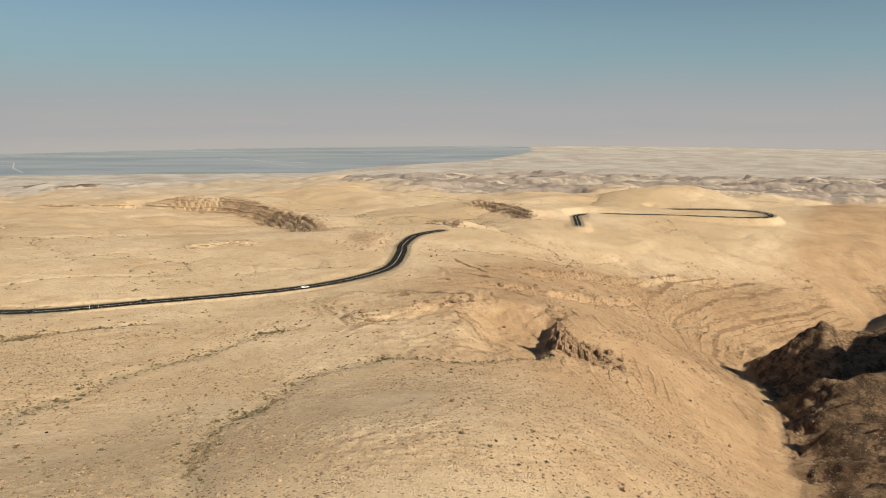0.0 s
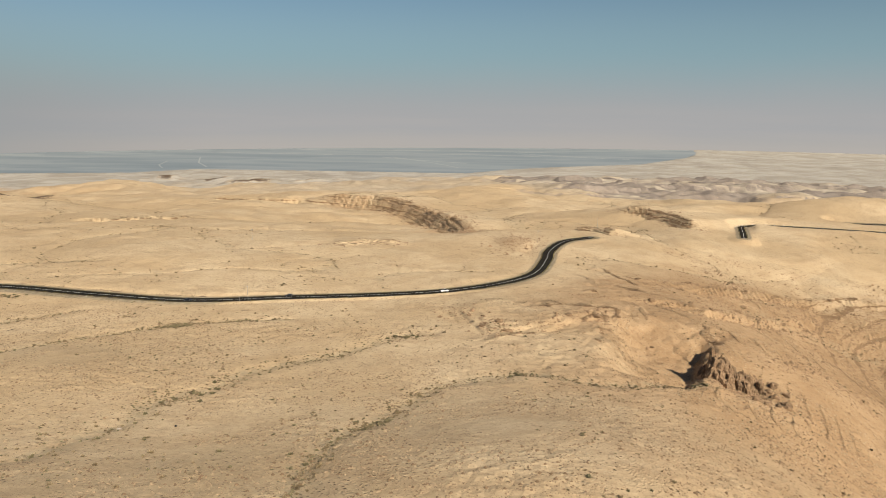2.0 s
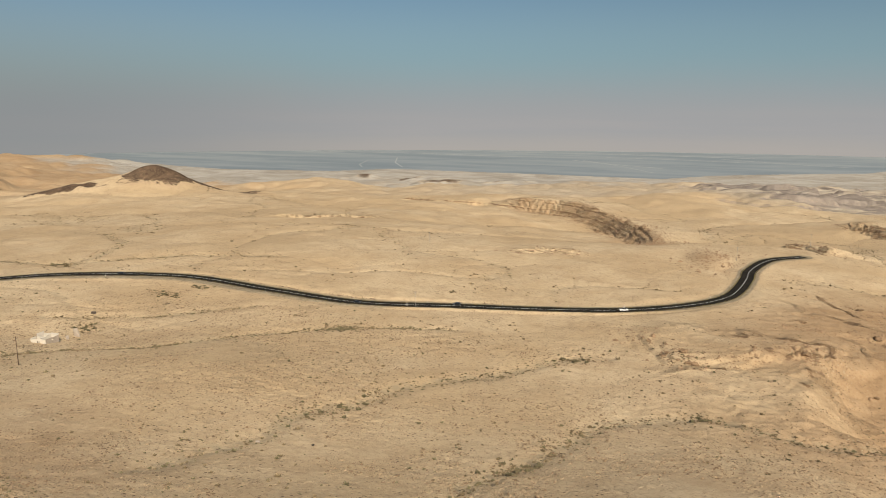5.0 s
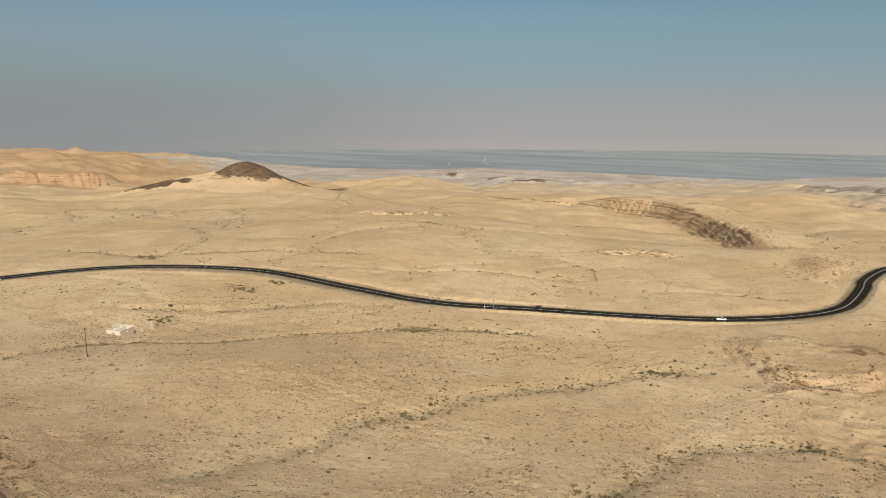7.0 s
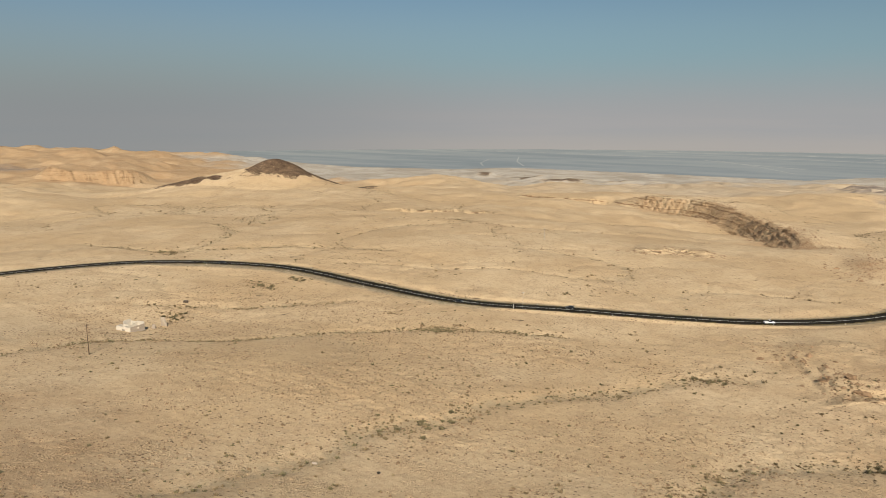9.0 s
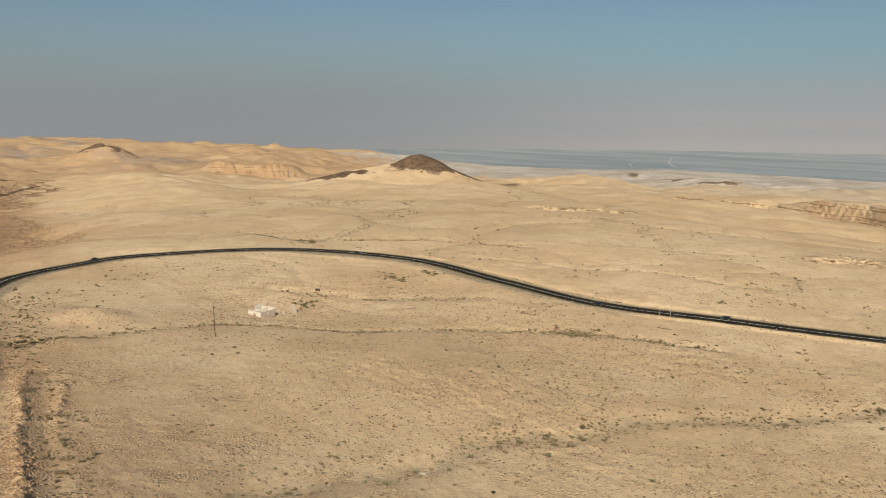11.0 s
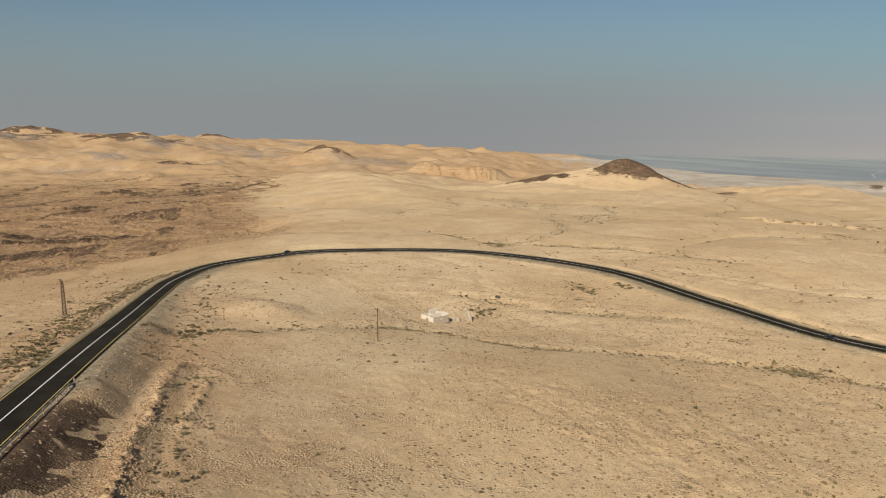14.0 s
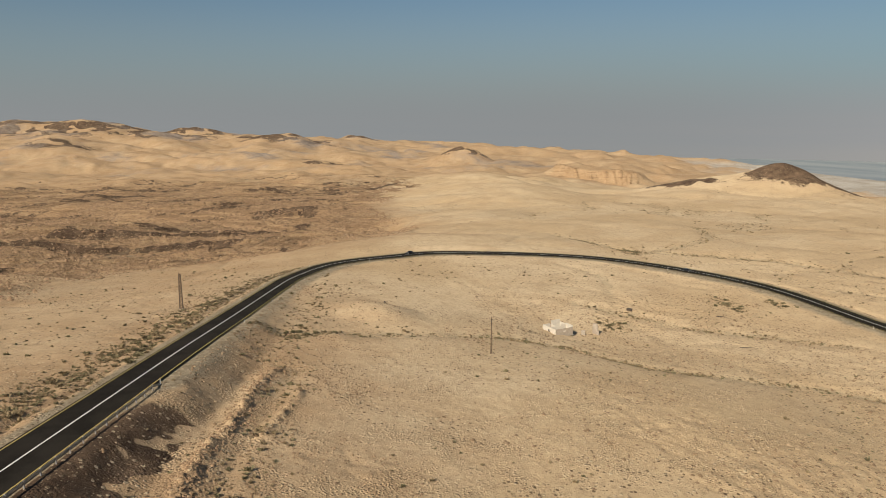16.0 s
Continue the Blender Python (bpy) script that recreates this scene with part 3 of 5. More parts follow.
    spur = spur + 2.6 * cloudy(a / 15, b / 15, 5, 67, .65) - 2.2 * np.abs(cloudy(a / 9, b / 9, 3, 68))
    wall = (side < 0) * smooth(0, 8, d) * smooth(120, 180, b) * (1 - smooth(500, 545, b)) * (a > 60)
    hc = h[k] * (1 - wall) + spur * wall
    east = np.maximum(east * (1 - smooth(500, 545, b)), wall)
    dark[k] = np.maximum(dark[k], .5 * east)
    reach = 90 + 110 * smooth(330, 460, b)
    west = (1 - smooth(.4 * reach, 1.2 * reach, d)) * (side > 0)
    h[k] = hc + west * .5 * cloudy(a / 8, b / 8, 3, 66, .6)
    rock[k] = np.maximum(rock[k], east)
    bed = np.exp(-(d / 3.5) ** 2) * smooth(230, 300, b) * (1 - smooth(560, 640, b))
    rock[k], dark[k] = rock[k] * (1 - bed), dark[k] * (1 - bed)
    # dark flinty caps
    for cx, cy, w, v in ((-862, 855, 100, 50), (-955, 728, 60, 36), (-1470, 2330, 90, 50), (-1330, 2300, 60, 40), (-1110, 2200, 75, 45), (-980, 2290, 50, 35), (-1640, 2210, 50, 35), (-3440, -690, 340, 220), (-3450, -440, 320, 210), (-3450, -60, 130, 90), (-3150, 250, 170, 110),
                         (-2700, -500, 90, 60), (-2450, 110, 70, 50), (-2330, 790, 60, 40), (-3600, 640, 90, 60), (-2150, 300, 60, 45), (-2600, -760, 120, 60)):
        k = np.nonzero((np.abs(x - cx) < 2.5 * w) & (np.abs(y - cy) < 2.5 * w))[0]
        if len(k):
            dark[k] = np.maximum(dark[k], bump(x[k], y[k], cx, cy, 1.0, w * (1.25 if cx > -2000 else 1.6), v * (1.25 if cx > -2000 else 1.6), 58, 2.6) * smooth(-.3, .1, cloudy(x[k] / 60, y[k] / 60, 3, 83)))
    # broken, stony ground
    k = np.nonzero((r > 20) & (r < 1500))[0]
    a, b = x[k], y[k]
    stony = smooth(-.1, .35, cloudy(a / 70, b / 70, 3, 91))
    h[k] += ((.2 + .3 * stony) * cloudy(a / 7, b / 7, 4, 41, .62) + (.06 + .2 * stony) * grain(a / 2.3, b / 2.3, 47)) * smooth(20, 90, r[k])
    # dry stream beds
    k = np.nonzero((x > -620) & (x < 80) & (y > 90) & (y < 500))[0]
    a, b = x[k] + 3 * cloudy(x[k] / 25, y[k] / 25, 2, 95), y[k] + 3 * cloudy(x[k] / 25, y[k] / 25, 2, 96)
    for w in WADIS:
        d, _, _ = to_line(a, b, w, 14)
        wash[k] = np.maximum(wash[k], np.exp(-(np.minimum(d, 40) / 5) ** 2))
    h = h - .9 * wash
    # a spoil heap, a bulldozed bank and the roads in their cuts and banks
    h = h + bump(x, y, -290, 168, 3.2, 14, 11, 30, 2.5) + bump(x, y, -258, 150, 1.2, 8, 6)
    d, _, _ = to_line(x, y, BANK, 20)
    k = np.nonzero(d < 20)[0]
    h[k] += 1.15 * np.exp(-(d[k] / 1.25) ** 2) * (.75 + cloudy(x[k] / 3, y[k] / 3, 3, 98, .6)) - .5 * np.exp(-((d[k] - 4.5) / 2) ** 2)
    d, _, _ = to_line(x, y, BANK_TWO, 20)
    k = np.nonzero(d < 20)[0]
    h[k] += .9 * np.exp(-(d[k] / 1.1) ** 2) * (.75 + cloudy(x[k] / 3, y[k] / 3, 3, 97, .6))
    for line, half, (d, level, side) in ((ROAD, 6.4, roads[0]), (LOWER_ROAD, 6.4, roads[1])):
        k = np.nonzero(d < 30)[0]
        d, level, north = d[k], level[k], side[k] < 0
        bank = north * smooth(-196, -170, x[k]) * smooth(-85, -110, x[k]) * (y[k] < 200)
        d = d + 1.5 * cloudy(x[k] / 12, y[k] / 12, 2, 99) * smooth(half, half + 3, d)
        into = 1 - smooth(half, half + 11 - 4 * bank, d)
        h[k] = h[k] * (1 - into) + (level - .14) * into
        worn[k] = np.maximum(worn[k], 1 - smooth(half - 1, half + 3 + 7 * north * smooth(-188, -205, x[k]) * smooth(-420, -380, x[k]), d))
        h[k] += 1.1 * north * np.exp(-((d - 8.2) / 1.6) ** 2) * smooth(-300, -230, x[k]) * smooth(-45, -75, x[k]) * (y[k] > 330) * (line is ROAD)
        h[k] += 1.3 * np.exp(-((d - 8.2) / 1.6) ** 2) * (side[k] < 0) * (x[k] > 190) * (line is LOWER_ROAD)
        ditch = (~north) * np.exp(-((d - 10.5) / 1.3) ** 2) * smooth(-430, -400, x[k]) * smooth(-120, -150, x[k]) * (line is ROAD)
        h[k] -= .9 * ditch
        dark[k] = np.maximum(dark[k], .5 * ditch)
        # embankment below the rail: dark soil, with the slope's shade painted in
        shaded_soil = bank * smooth(5.0, 5.8, d) * (1 - smooth(13, 19, d)) * smooth(-.25, .15, cloudy(x[k] / 11, y[k] / 11, 3, 77) + .45 - .07 * (d - 6))
        worn[k], dark[k] = worn[k] * (1 - shaded_soil), np.maximum(dark[k], 1.15 * shaded_soil)
        rock[k] = rock[k] * (1 - into)
    k = np.nonzero((x < -900) & (r > 1300))[0]
    mauve[k] = np.maximum(mauve[k], (.3 + .6 * cloudy(x[k] / 260, y[k] / 260, 3, 141)) * smooth(1300, 2300, r[k]) * smooth(-900, -1700, x[k]) * smooth(1700, 900, y[k]))
    dark = np.clip(dark, 0, 1)
    # salt plain, plus distance haze painted on the badlands and northern ground
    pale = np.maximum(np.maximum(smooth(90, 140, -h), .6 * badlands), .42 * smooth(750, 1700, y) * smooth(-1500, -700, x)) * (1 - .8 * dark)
    red = (.62 + .25 * smooth(230, 320, y)) * smooth(-150, 110, x) * (1 - .85 * smooth(470, 620, y - .45 * x)) * (1 - smooth(950, 1250, y)) * smooth(60, 150, y)
    red = np.maximum(red, 1.05 * smooth(-330, -620, x) * (1 - smooth(110, 330, y + .06 * x)) * (1 - .45 * smooth(-1150, -1900, x)))
    red = np.maximum(red, .52 * smooth(235, 125, y) * smooth(-50, -150, x) * smooth(-760, -420, x))
    red = np.maximum(red, .85 * smooth(-10, 90, x - 275 - .55 * (y - 654)) * smooth(560, 640, y) * (1 - smooth(980, 1100, y)))
    red = np.maximum(red, bump(x, y, -1500, 850, 1.0, 95, 150, 20, 4))
    red = np.maximum(red, .5 * talus)
    red = np.maximum(red, .6 * smooth(1000, 1700, r) * smooth(-700, -1700, x))
    return tuple(v.reshape(shape) for v in (h, rock, dark, worn, pale, wash, red, mauve))

# ---- the ground, one sheet out to the horizon ----
def grid_mesh(name, az, radii, centre, height):
    """A ring-shaped sheet round the centre, finer towards it."""
    a, rr = np.meshgrid(np.radians(az), radii)
    x, y = centre[0] - np.sin(a) * rr, centre[1] + np.cos(a) * rr
    z, *masks = height(x, y)
    rows, cols = x.shape
    me = bpy.data.meshes.new(name)
    v = np.stack([x, y, z], -1).reshape(-1, 3)
    i = np.arange((rows - 1) * cols).reshape(rows - 1, cols)
    j = np.roll(i, -1, axis=1)
    f = np.stack([i, i + cols, j + cols, j], -1).reshape(-1, 4)
    me.vertices.add(len(v))
    me.vertices.foreach_set("co", v.ravel())
    me.loops.add(f.size)
    me.loops.foreach_set("vertex_index", f.ravel())
    me.polygons.add(len(f))
    me.polygons.foreach_set("loop_start", np.arange(0, f.size, 4))
    me.polygons.foreach_set("loop_total", np.full(len(f), 4))
    me.polygons.foreach_set("use_smooth", np.ones(len(f), bool))
    me.update(calc_edges=True)
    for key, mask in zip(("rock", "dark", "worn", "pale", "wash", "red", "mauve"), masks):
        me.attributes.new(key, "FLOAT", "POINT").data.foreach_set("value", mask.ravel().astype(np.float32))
    return me


FINE_AZ, STEP = 0.175, 0.0036
AZ = np.concatenate([np.arange(-38, 114, FINE_AZ), np.arange(114, 322, 2.0)])
RADII = [1.0]
while RADII[-1] < 4890:
    RADII.append(min(4900, RADII[-1] + max(4.0 if RADII[-1] < 60 else .5, (STEP if RADII[-1] < 1300 else .0058) * RADII[-1])))
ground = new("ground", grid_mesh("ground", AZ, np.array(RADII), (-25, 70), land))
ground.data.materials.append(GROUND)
tagged(ground, "pale sandy desert ground with stony slopes and rock ledges", "ground", kind="structure")


def ribbon(name, line, half, up, mat, offset=0.0):
    """A flat band along a line."""
    t = np.gradient(line[:, :2], axis=0)
    t /= np.linalg.norm(t, axis=1)[:, None]
    nrm = np.stack([-t[:, 1], t[:, 0]], 1)
    me = bpy.data.meshes.new(name)
    left, right = line.copy(), line.copy()
    left[:, :2] += nrm * (offset + half)
    right[:, :2] += nrm * (offset - half)
    left[:, 2] += up
    right[:, 2] += up
    n = len(line)
    me.from_pydata(np.vstack([left, right]).tolist(), [], [(k, n + k, n + k + 1, k + 1) for k in range(n - 1)])
    me.materials.append(mat)
    return new(name, me)


def paved(label, line, half):
    """A road: the asphalt, and its painted lines as parts."""
    fine = spline(line, 10)
    body = tagged(ribbon("road", fine, half, .10, ASPHALT), label, "road", kind="structure")
    for side in (-1, 1):
        stripe = ribbon("edge_line", fine, .12, .125, YELLOW_LINE, side * (half - .5))
        stripe.parent = body
    stripe = ribbon("centre_line", fine, .15, .125, WHITE_LINE)
    stripe.parent = body
    return body


road = paved("two-lane dark asphalt desert road with a white centre line", ROAD_LINE, 4.9)
lower_road = paved("lower bend of the dark asphalt desert road", LOWER_ROAD_LINE, 3.9)


def sheet(name, outline, z, mat):
    me = bpy.data.meshes.new(name)
    me.from_pydata([(x, y, z) for x, y in outline], [], [tuple(range(len(outline)))])
    me.materials.append(mat)
    return new(name, me)


rim = [(-25 - 4895 * math.sin(radians(a)), 70 + 4895 * math.cos(radians(a))) for a in range(-20, 76, 3)]
sea = tagged(sheet("sea", rim + [(-3600, 1250), (-1700, 2300), (-200, 2500), (900, 3300)], -147, SEA), "calm grey-blue salt sea in haze", "sea", kind="structure")
# an emissive ring with the distance haze painted on it
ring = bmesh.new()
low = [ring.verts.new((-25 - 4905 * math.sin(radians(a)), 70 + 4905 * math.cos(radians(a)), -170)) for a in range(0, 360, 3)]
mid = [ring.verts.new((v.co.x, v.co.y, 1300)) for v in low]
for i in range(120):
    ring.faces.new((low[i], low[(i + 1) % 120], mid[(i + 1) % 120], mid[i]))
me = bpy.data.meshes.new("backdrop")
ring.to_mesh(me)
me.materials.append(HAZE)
backdrop = tagged(new("backdrop", me), "glowing backdrop of painted mauve-grey haze and mountains beyond the sea", "backdrop", kind="structure")


def dike(points, half):
    """A salt-crusted dike of the evaporation ponds."""
    line = np.array([(x, y, -146.9) for x, y in points], float)
    ob = ribbon("dike", line, half, .2, SALT)
    return tagged(ob, "pale salt-crusted dike between evaporation ponds", "dike", "dikes in the sea", "structure")


for points, half in (([(-1110, 3827), (-822, 3481), (-612, 3163)], 4), ([(-2107, 3259), (-1990, 3010), (-1875, 2860)], 3), ([(-2097, 3549), (-1900, 3200), (-1712, 2950)], 3),
                     ([(-1161, 3807), (-900, 3600), (-624, 3432)], 8), ([(-1070, 4147), (-700, 4120), (-324, 4037)], 9),
                     ([(-478, 4293), (-280, 4150), (-73, 3999), (150, 3900)], 8), ([(-1900, 4400), (-1100, 4500), (-300, 4420)], 12), ([(-2900, 3900), (-2200, 4000), (-1500, 3950)], 9)):
    dike(points, half)

# ---- things ----
PAINT_DARK = plain("dark_car_paint", (.02, .021, .024), .3, .2, .1, 1)
PAINT_WHITE = plain("white_car_paint", (.7, .7, .68), .35, 0, .05, 1)
GLASS_DARK = plain("car_glass", (.015, .018, .02), .08, 0, .05, 1)
RUBBER = plain("rubber", (.018, .017, .016), .85, 0, .2, .2)
STEEL = plain("galvanised_steel", (.42, .41, .39), .45, .7, .12, .3)
RUST = plain("weathered_lattice_steel", (.12, .082, .058), .7, .4, .25, .2)
WOOD = plain("weathered_pole_wood", (.095, .06, .038), .9, 0, .25, .3, .02)
CERAMIC = plain("insulator_ceramic", (.12, .07, .05), .3, 0, .1, .1)
PLASTER = plain("flaking_white_plaster", (.55, .49, .40), .9, 0, .14, .5, .03)
BLOCK = plain("bare_concrete_block", (.36, .3, .235), .95, 0, .18, .4, .04)
TIMBER = plain("grey_timber", (.08, .06, .045), .9, 0, .2, .2)
WHITE_POST = plain("white_post", (.66, .64, .6), .7, 0, .1, .2)
LAMP = plain("lamp_lens", (.45, .12, .08), .2, 0, .05, .1)
CLEAR_LAMP = plain("clear_lamp_lens", (.6, .6, .58), .15, 0, .05, .1)
ROCK = plain("brown_rock", (.235, .152, .087), .95, 0, .4, 1.0, .5)
STONES = plain("pale_stones", (.33, .235, .138), .95, 0, .3, .6)
RUBBLE = plain("rubble_rock", (.27, .172, .098), .95, 0, .35, 2.5)
FLINT = plain("brown_stones", (.205, .132, .074), .95, 0, .3, .6)
SCRUB = plain("dry_scrub", (.215, .158, .088), .95, 0, .35, 1.2)
GREEN = plain("grey_green_foliage", (.175, .145, .078), .95, 0, .35, .5)
STEM = plain("dry_stem", (.12, .09, .06), .95, 0, .2, .2)


def ground_at(x, y):
    return land(np.atleast_1d(np.array(x, float)), np.atleast_1d(np.array(y, float)))[0]


def part(name, bm, mat, parent=None, label=""):
    """One mesh object, under a thing or a part."""
    me = bpy.data.meshes.new(name)
    bm.to_mesh(me)
    bm.free()
    me.materials.append(mat)
    ob = new(name, me)
    ob.parent = parent
    if label:
        tagged(ob, label)
    return ob


def block(*boxes, bevel=0.0):
    """Boxes given as (centre, size, turn about z in degrees)."""
    bm = bmesh.new()
    for centre, size, *turn in boxes:
        m = pose(*centre, 0, 0, turn[0] if turn else 0) @ Matrix.Diagonal((*size, 1))
        bmesh.ops.create_cube(bm, size=1, matrix=m)
    if bevel:
        bmesh.ops.bevel(bm, geom=bm.edges[:], offset=bevel, segments=1, affect="EDGES")
    return bm


def rod(a, b, r1, r2=None, sides=8, bm=None):
    """A round bar from a to b."""
    bm = bm or bmesh.new()
    a, b = Vector(a), Vector(b)
    turn = (b - a).to_track_quat("Z", "Y").to_matrix().to_4x4()
    bmesh.ops.create_cone(bm, cap_ends=True, segments=sides, radius1=r1, radius2=r1 if r2 is None else r2, depth=(b - a).length,
                          matrix=Matrix.Translation((a + b) / 2) @ turn)
    return bm


def thing(name, label, category, at, turn=0.0, group="", kind=""):
    ob = new(name)
    ob.matrix_world = pose(*at, 0, 0, turn)
    ob.empty_display_size = .2
    return tagged(ob, label, category, group, kind)


def profile(points, width, inset=0.0):
    """A side outline (x, z) pulled to a width along y; inset narrows its upper points."""
    bm = bmesh.new()
    top = max(z for _, z in points)
    low = min(z for _, z in points)
    rows = []
    for s in (-1, 1):
        rows.append([bm.verts.new((x, s * (width / 2 - inset * (z - low) / max(top - low, .01)), z)) for x, z in points])
    n = len(points)
    for i in range(n):
        bm.faces.new((rows[0][i], rows[0][(i + 1) % n], rows[1][(i + 1) % n], rows[1][i]))
    bm.faces.new(rows[0][::-1])
    bm.faces.new(rows[1])
    bmesh.ops.recalc_face_normals(bm, faces=bm.faces[:])
    return bm


def car(label, at, turn, paint, pickup=False):
    ob = thing("car", label, "car", at, turn, "cars on the road")
    if pickup:
        body = [(-2.5, .45), (-2.5, 1.05), (-.5, 1.08), (-.45, 1.0), (1.1, 1.0), (2.3, .9), (2.45, .75), (2.45, .4)]
        cabin = [(-.5, 1.0), (-.4, 1.7), (.55, 1.7), (1.2, 1.0)]
    else:
        body = [(-2.15, .4), (-2.2, .85), (-1.9, .98), (1.0, .95), (2.0, .82), (2.2, .62), (2.2, .35)]
        cabin = [(-1.75, .96), (-1.15, 1.45), (.25, 1.46), (1.05, .94)]
    shell = profile(body, 1.8, .06)
    bmesh.ops.bevel(shell, geom=shell.edges[:], offset=.05, segments=1, affect="EDGES")
    hull = part("body", shell, paint, ob)
    part("cabin", profile(cabin, 1.6, .16), GLASS_DARK, ob, "dark glazed cabin")
    roof_x = sum(x for x, z in cabin if z > 1.2) / 2
    part("roof", block(((roof_x, 0, max(z for _, z in cabin) + .02), (1.15 if not pickup else .9, 1.25, .05)), bevel=.02), paint, ob)
    for x in (-1.35, 1.4):
        for y in (-.82, .82):
            tyre = part("wheel", rod((x, y - .1, .33), (x, y + .1, .33), .33, sides=14), RUBBER, ob)
            part("rim", rod((x, y - .115, .33), (x, y + .115, .33), .19, sides=10), STEEL, tyre, "grey wheel rim")
    for y in (-.62, .62):
        part("headlight", block(((body[-1][0] - .02, y, .66), (.08, .34, .14)), bevel=.02), CLEAR_LAMP, hull, "clear headlight")
        part("tail_light", block(((body[0][0] + .0, y, .78), (.08, .3, .16)), bevel=.02), LAMP, hull, "red tail light")
    return ob


def on_road(i, side):
    """A place and heading on the road: i counts along its line, side is the offset to the left."""
    line = spline(ROAD_LINE, 10)
    k = int(i * 10)
    t = line[min(k + 1, len(line) - 1)] - line[k - 1]
    yaw = math.atan2(t[1], t[0])
    return (line[k][0] - math.sin(yaw) * side, line[k][1] + math.cos(yaw) * side, line[k][2] + .11), math.degrees(yaw)


def nearest_on_road(x, y):
    line = spline(ROAD_LINE, 10)
    return float(np.argmin(np.hypot(line[:, 0] - x, line[:, 1] - y))) / 10


for x, y, side, back, label, paint, pick in ((-431, 208, 2, 180, "black saloon car driving on the road bend", PAINT_DARK, False),
                                             (-376, 347, -2, 0, "dark saloon car driving on the desert road", PAINT_DARK, False),
                                             (-218, 371, -2, 0, "black saloon car passing the roadside pole", PAINT_DARK, False),
                                             (-170, 393, 2, 180, "dark hatchback car on the straight road", PAINT_DARK, False),
                                             (-87, 435, -2, 0, "white pickup truck on the desert road", PAINT_WHITE, True)):
    place, yaw = on_road(nearest_on_road(x, y), side)
    car(label, place, yaw + back, paint, pick)


# the ruined house: walls of plastered block with no roof
def ruined_house():
    base = float(ground_at(-293, 236)[0]) - .25
    ob = thing("ruined_house", "roofless white-plastered block house in ruins", "house", (-289.7, 233.0, base), 193)
    long, deep, tall, w = 7.8, 7.6, 2.9, .22

    def wall(name, boxes, mat, label=""):
        return part(name, block(*boxes), mat, ob, label)
    # front wall with a window
    wall("wall", [((1.6, 0, tall / 2), (3.2, w, tall)), ((6.0, 0, tall / 2), (3.6, w, tall)), ((3.7, 0, .6), (1.0, w, 1.2)), ((3.7, 0, 2.45), (1.0, w, .9))], PLASTER, "white plastered front wall with a window hole")
    # side wall with a window
    wall("wall", [((0, -1.75, tall / 2), (w, 3.28, tall)), ((0, -6.1, tall / 2), (w, 3.0, tall)), ((0, -4.0, .7), (w, 1.2, 1.4)), ((0, -4.0, 2.5), (w, 1.2, .8))], BLOCK, "bare block side wall with a window hole")
    wall("wall", [((2.0, -deep, 1.8), (4.0, w, 3.6)), ((5.9, -deep, 1.6), (3.8, w, 3.2))], PLASTER, "plastered back wall")
    wall("wall", [((long, -1.6, tall / 2), (w, 3.0, tall)), ((long, -5.6, 2.0), (w, 4.0, 4.0))], PLASTER, "plastered end wall")
    wall("partition_wall", [((3.9, -2.6, 1.4), (w, 5.0, 2.8)), ((3.9, -6.3, 1.55), (w, 2.4, 3.1))], PLASTER)
    wall("partition_wall", [((5.9, -3.9, 1.3), (3.8, w, 2.6))], PLASTER)
    part("floor_slab", block(((long / 2, -deep / 2, .12), (long + .6, deep + .6, .3))), BLOCK, ob)
    part("window_frame", block(((3.7, .02, 1.2), (1.1, .3, .08)), ((3.7, .02, 2.02), (1.1, .3, .08)), ((3.2, .02, 1.6), (.08, .3, .9)), ((4.2, .02, 1.6), (.08, .3, .9))), TIMBER, ob)
    # the low annex beside it
    wall("low_wall", [((10.2, -6.0, .7), (4.8, w, 1.4))], BLOCK, "broken low annex wall")
    wall("low_wall", [((12.5, -3.4, .5), (w, 5.0, 1.0))], BLOCK, "broken low annex wall")
    return ob


ruined_house()


def leaning_slab(x, y, tall, turn, lean, wide=1.5):
    z = float(ground_at(x, y)[0])
    bm = bmesh.new()
    bmesh.ops.create_cube(bm, size=1, matrix=pose(0, 0, tall / 2, lean, 0, turn) @ Matrix.Diagonal((wide, .6, tall + .4, 1)))
    for v in bm.verts:
        if v.co.z > tall * .6:
            v.co.x *= .35
    ob = part("wall_fragment", bm, BLOCK)
    ob.location = (x, y, z)
    return tagged(ob, "broken fragment of a plastered block wall", "ruin", "ruins beside the house")


leaning_slab(-294.2, 251.0, 3.9, 20, 8, 3.0)
leaning_slab(-292.8, 245.4, 1.6, 60, 0)


def utility_pole(x, y, tall, label, steel=False):
    z = float(ground_at(x, y)[0])
    ob = thing("utility_pole", label, "utility pole", (x, y, z), 25, "poles of the power line")
    part("pole", rod((0, 0, -.5), (0, 0, tall), .17 if not steel else .11, .11 if not steel else .07, 10), STEEL if steel else WOOD, ob)
    arm = part("crossarm", block(((0, 0, tall - .45), (1.7, .12, .12)), bevel=.015), STEEL if steel else WOOD, ob)
    for dx in (-.75, 0, .75):
        part("insulator", rod((dx, 0, tall - .4 if dx else tall), (dx, 0, tall - .1 if dx else tall + .3), .06, .045, 8), CERAMIC, arm)
    for s in (-1, 1):
        part("brace", rod((s * .55, 0, tall - .5), (0, 0, tall - 1.25), .03, sides=6), STEEL, ob)
    return ob


utility_pole(-246.2, 194.0, 10.7, "tall weathered wooden power pole standing on sand")
utility_pole(-187.5, 379.5, 9.0, "slim grey power pole beside the road", True)
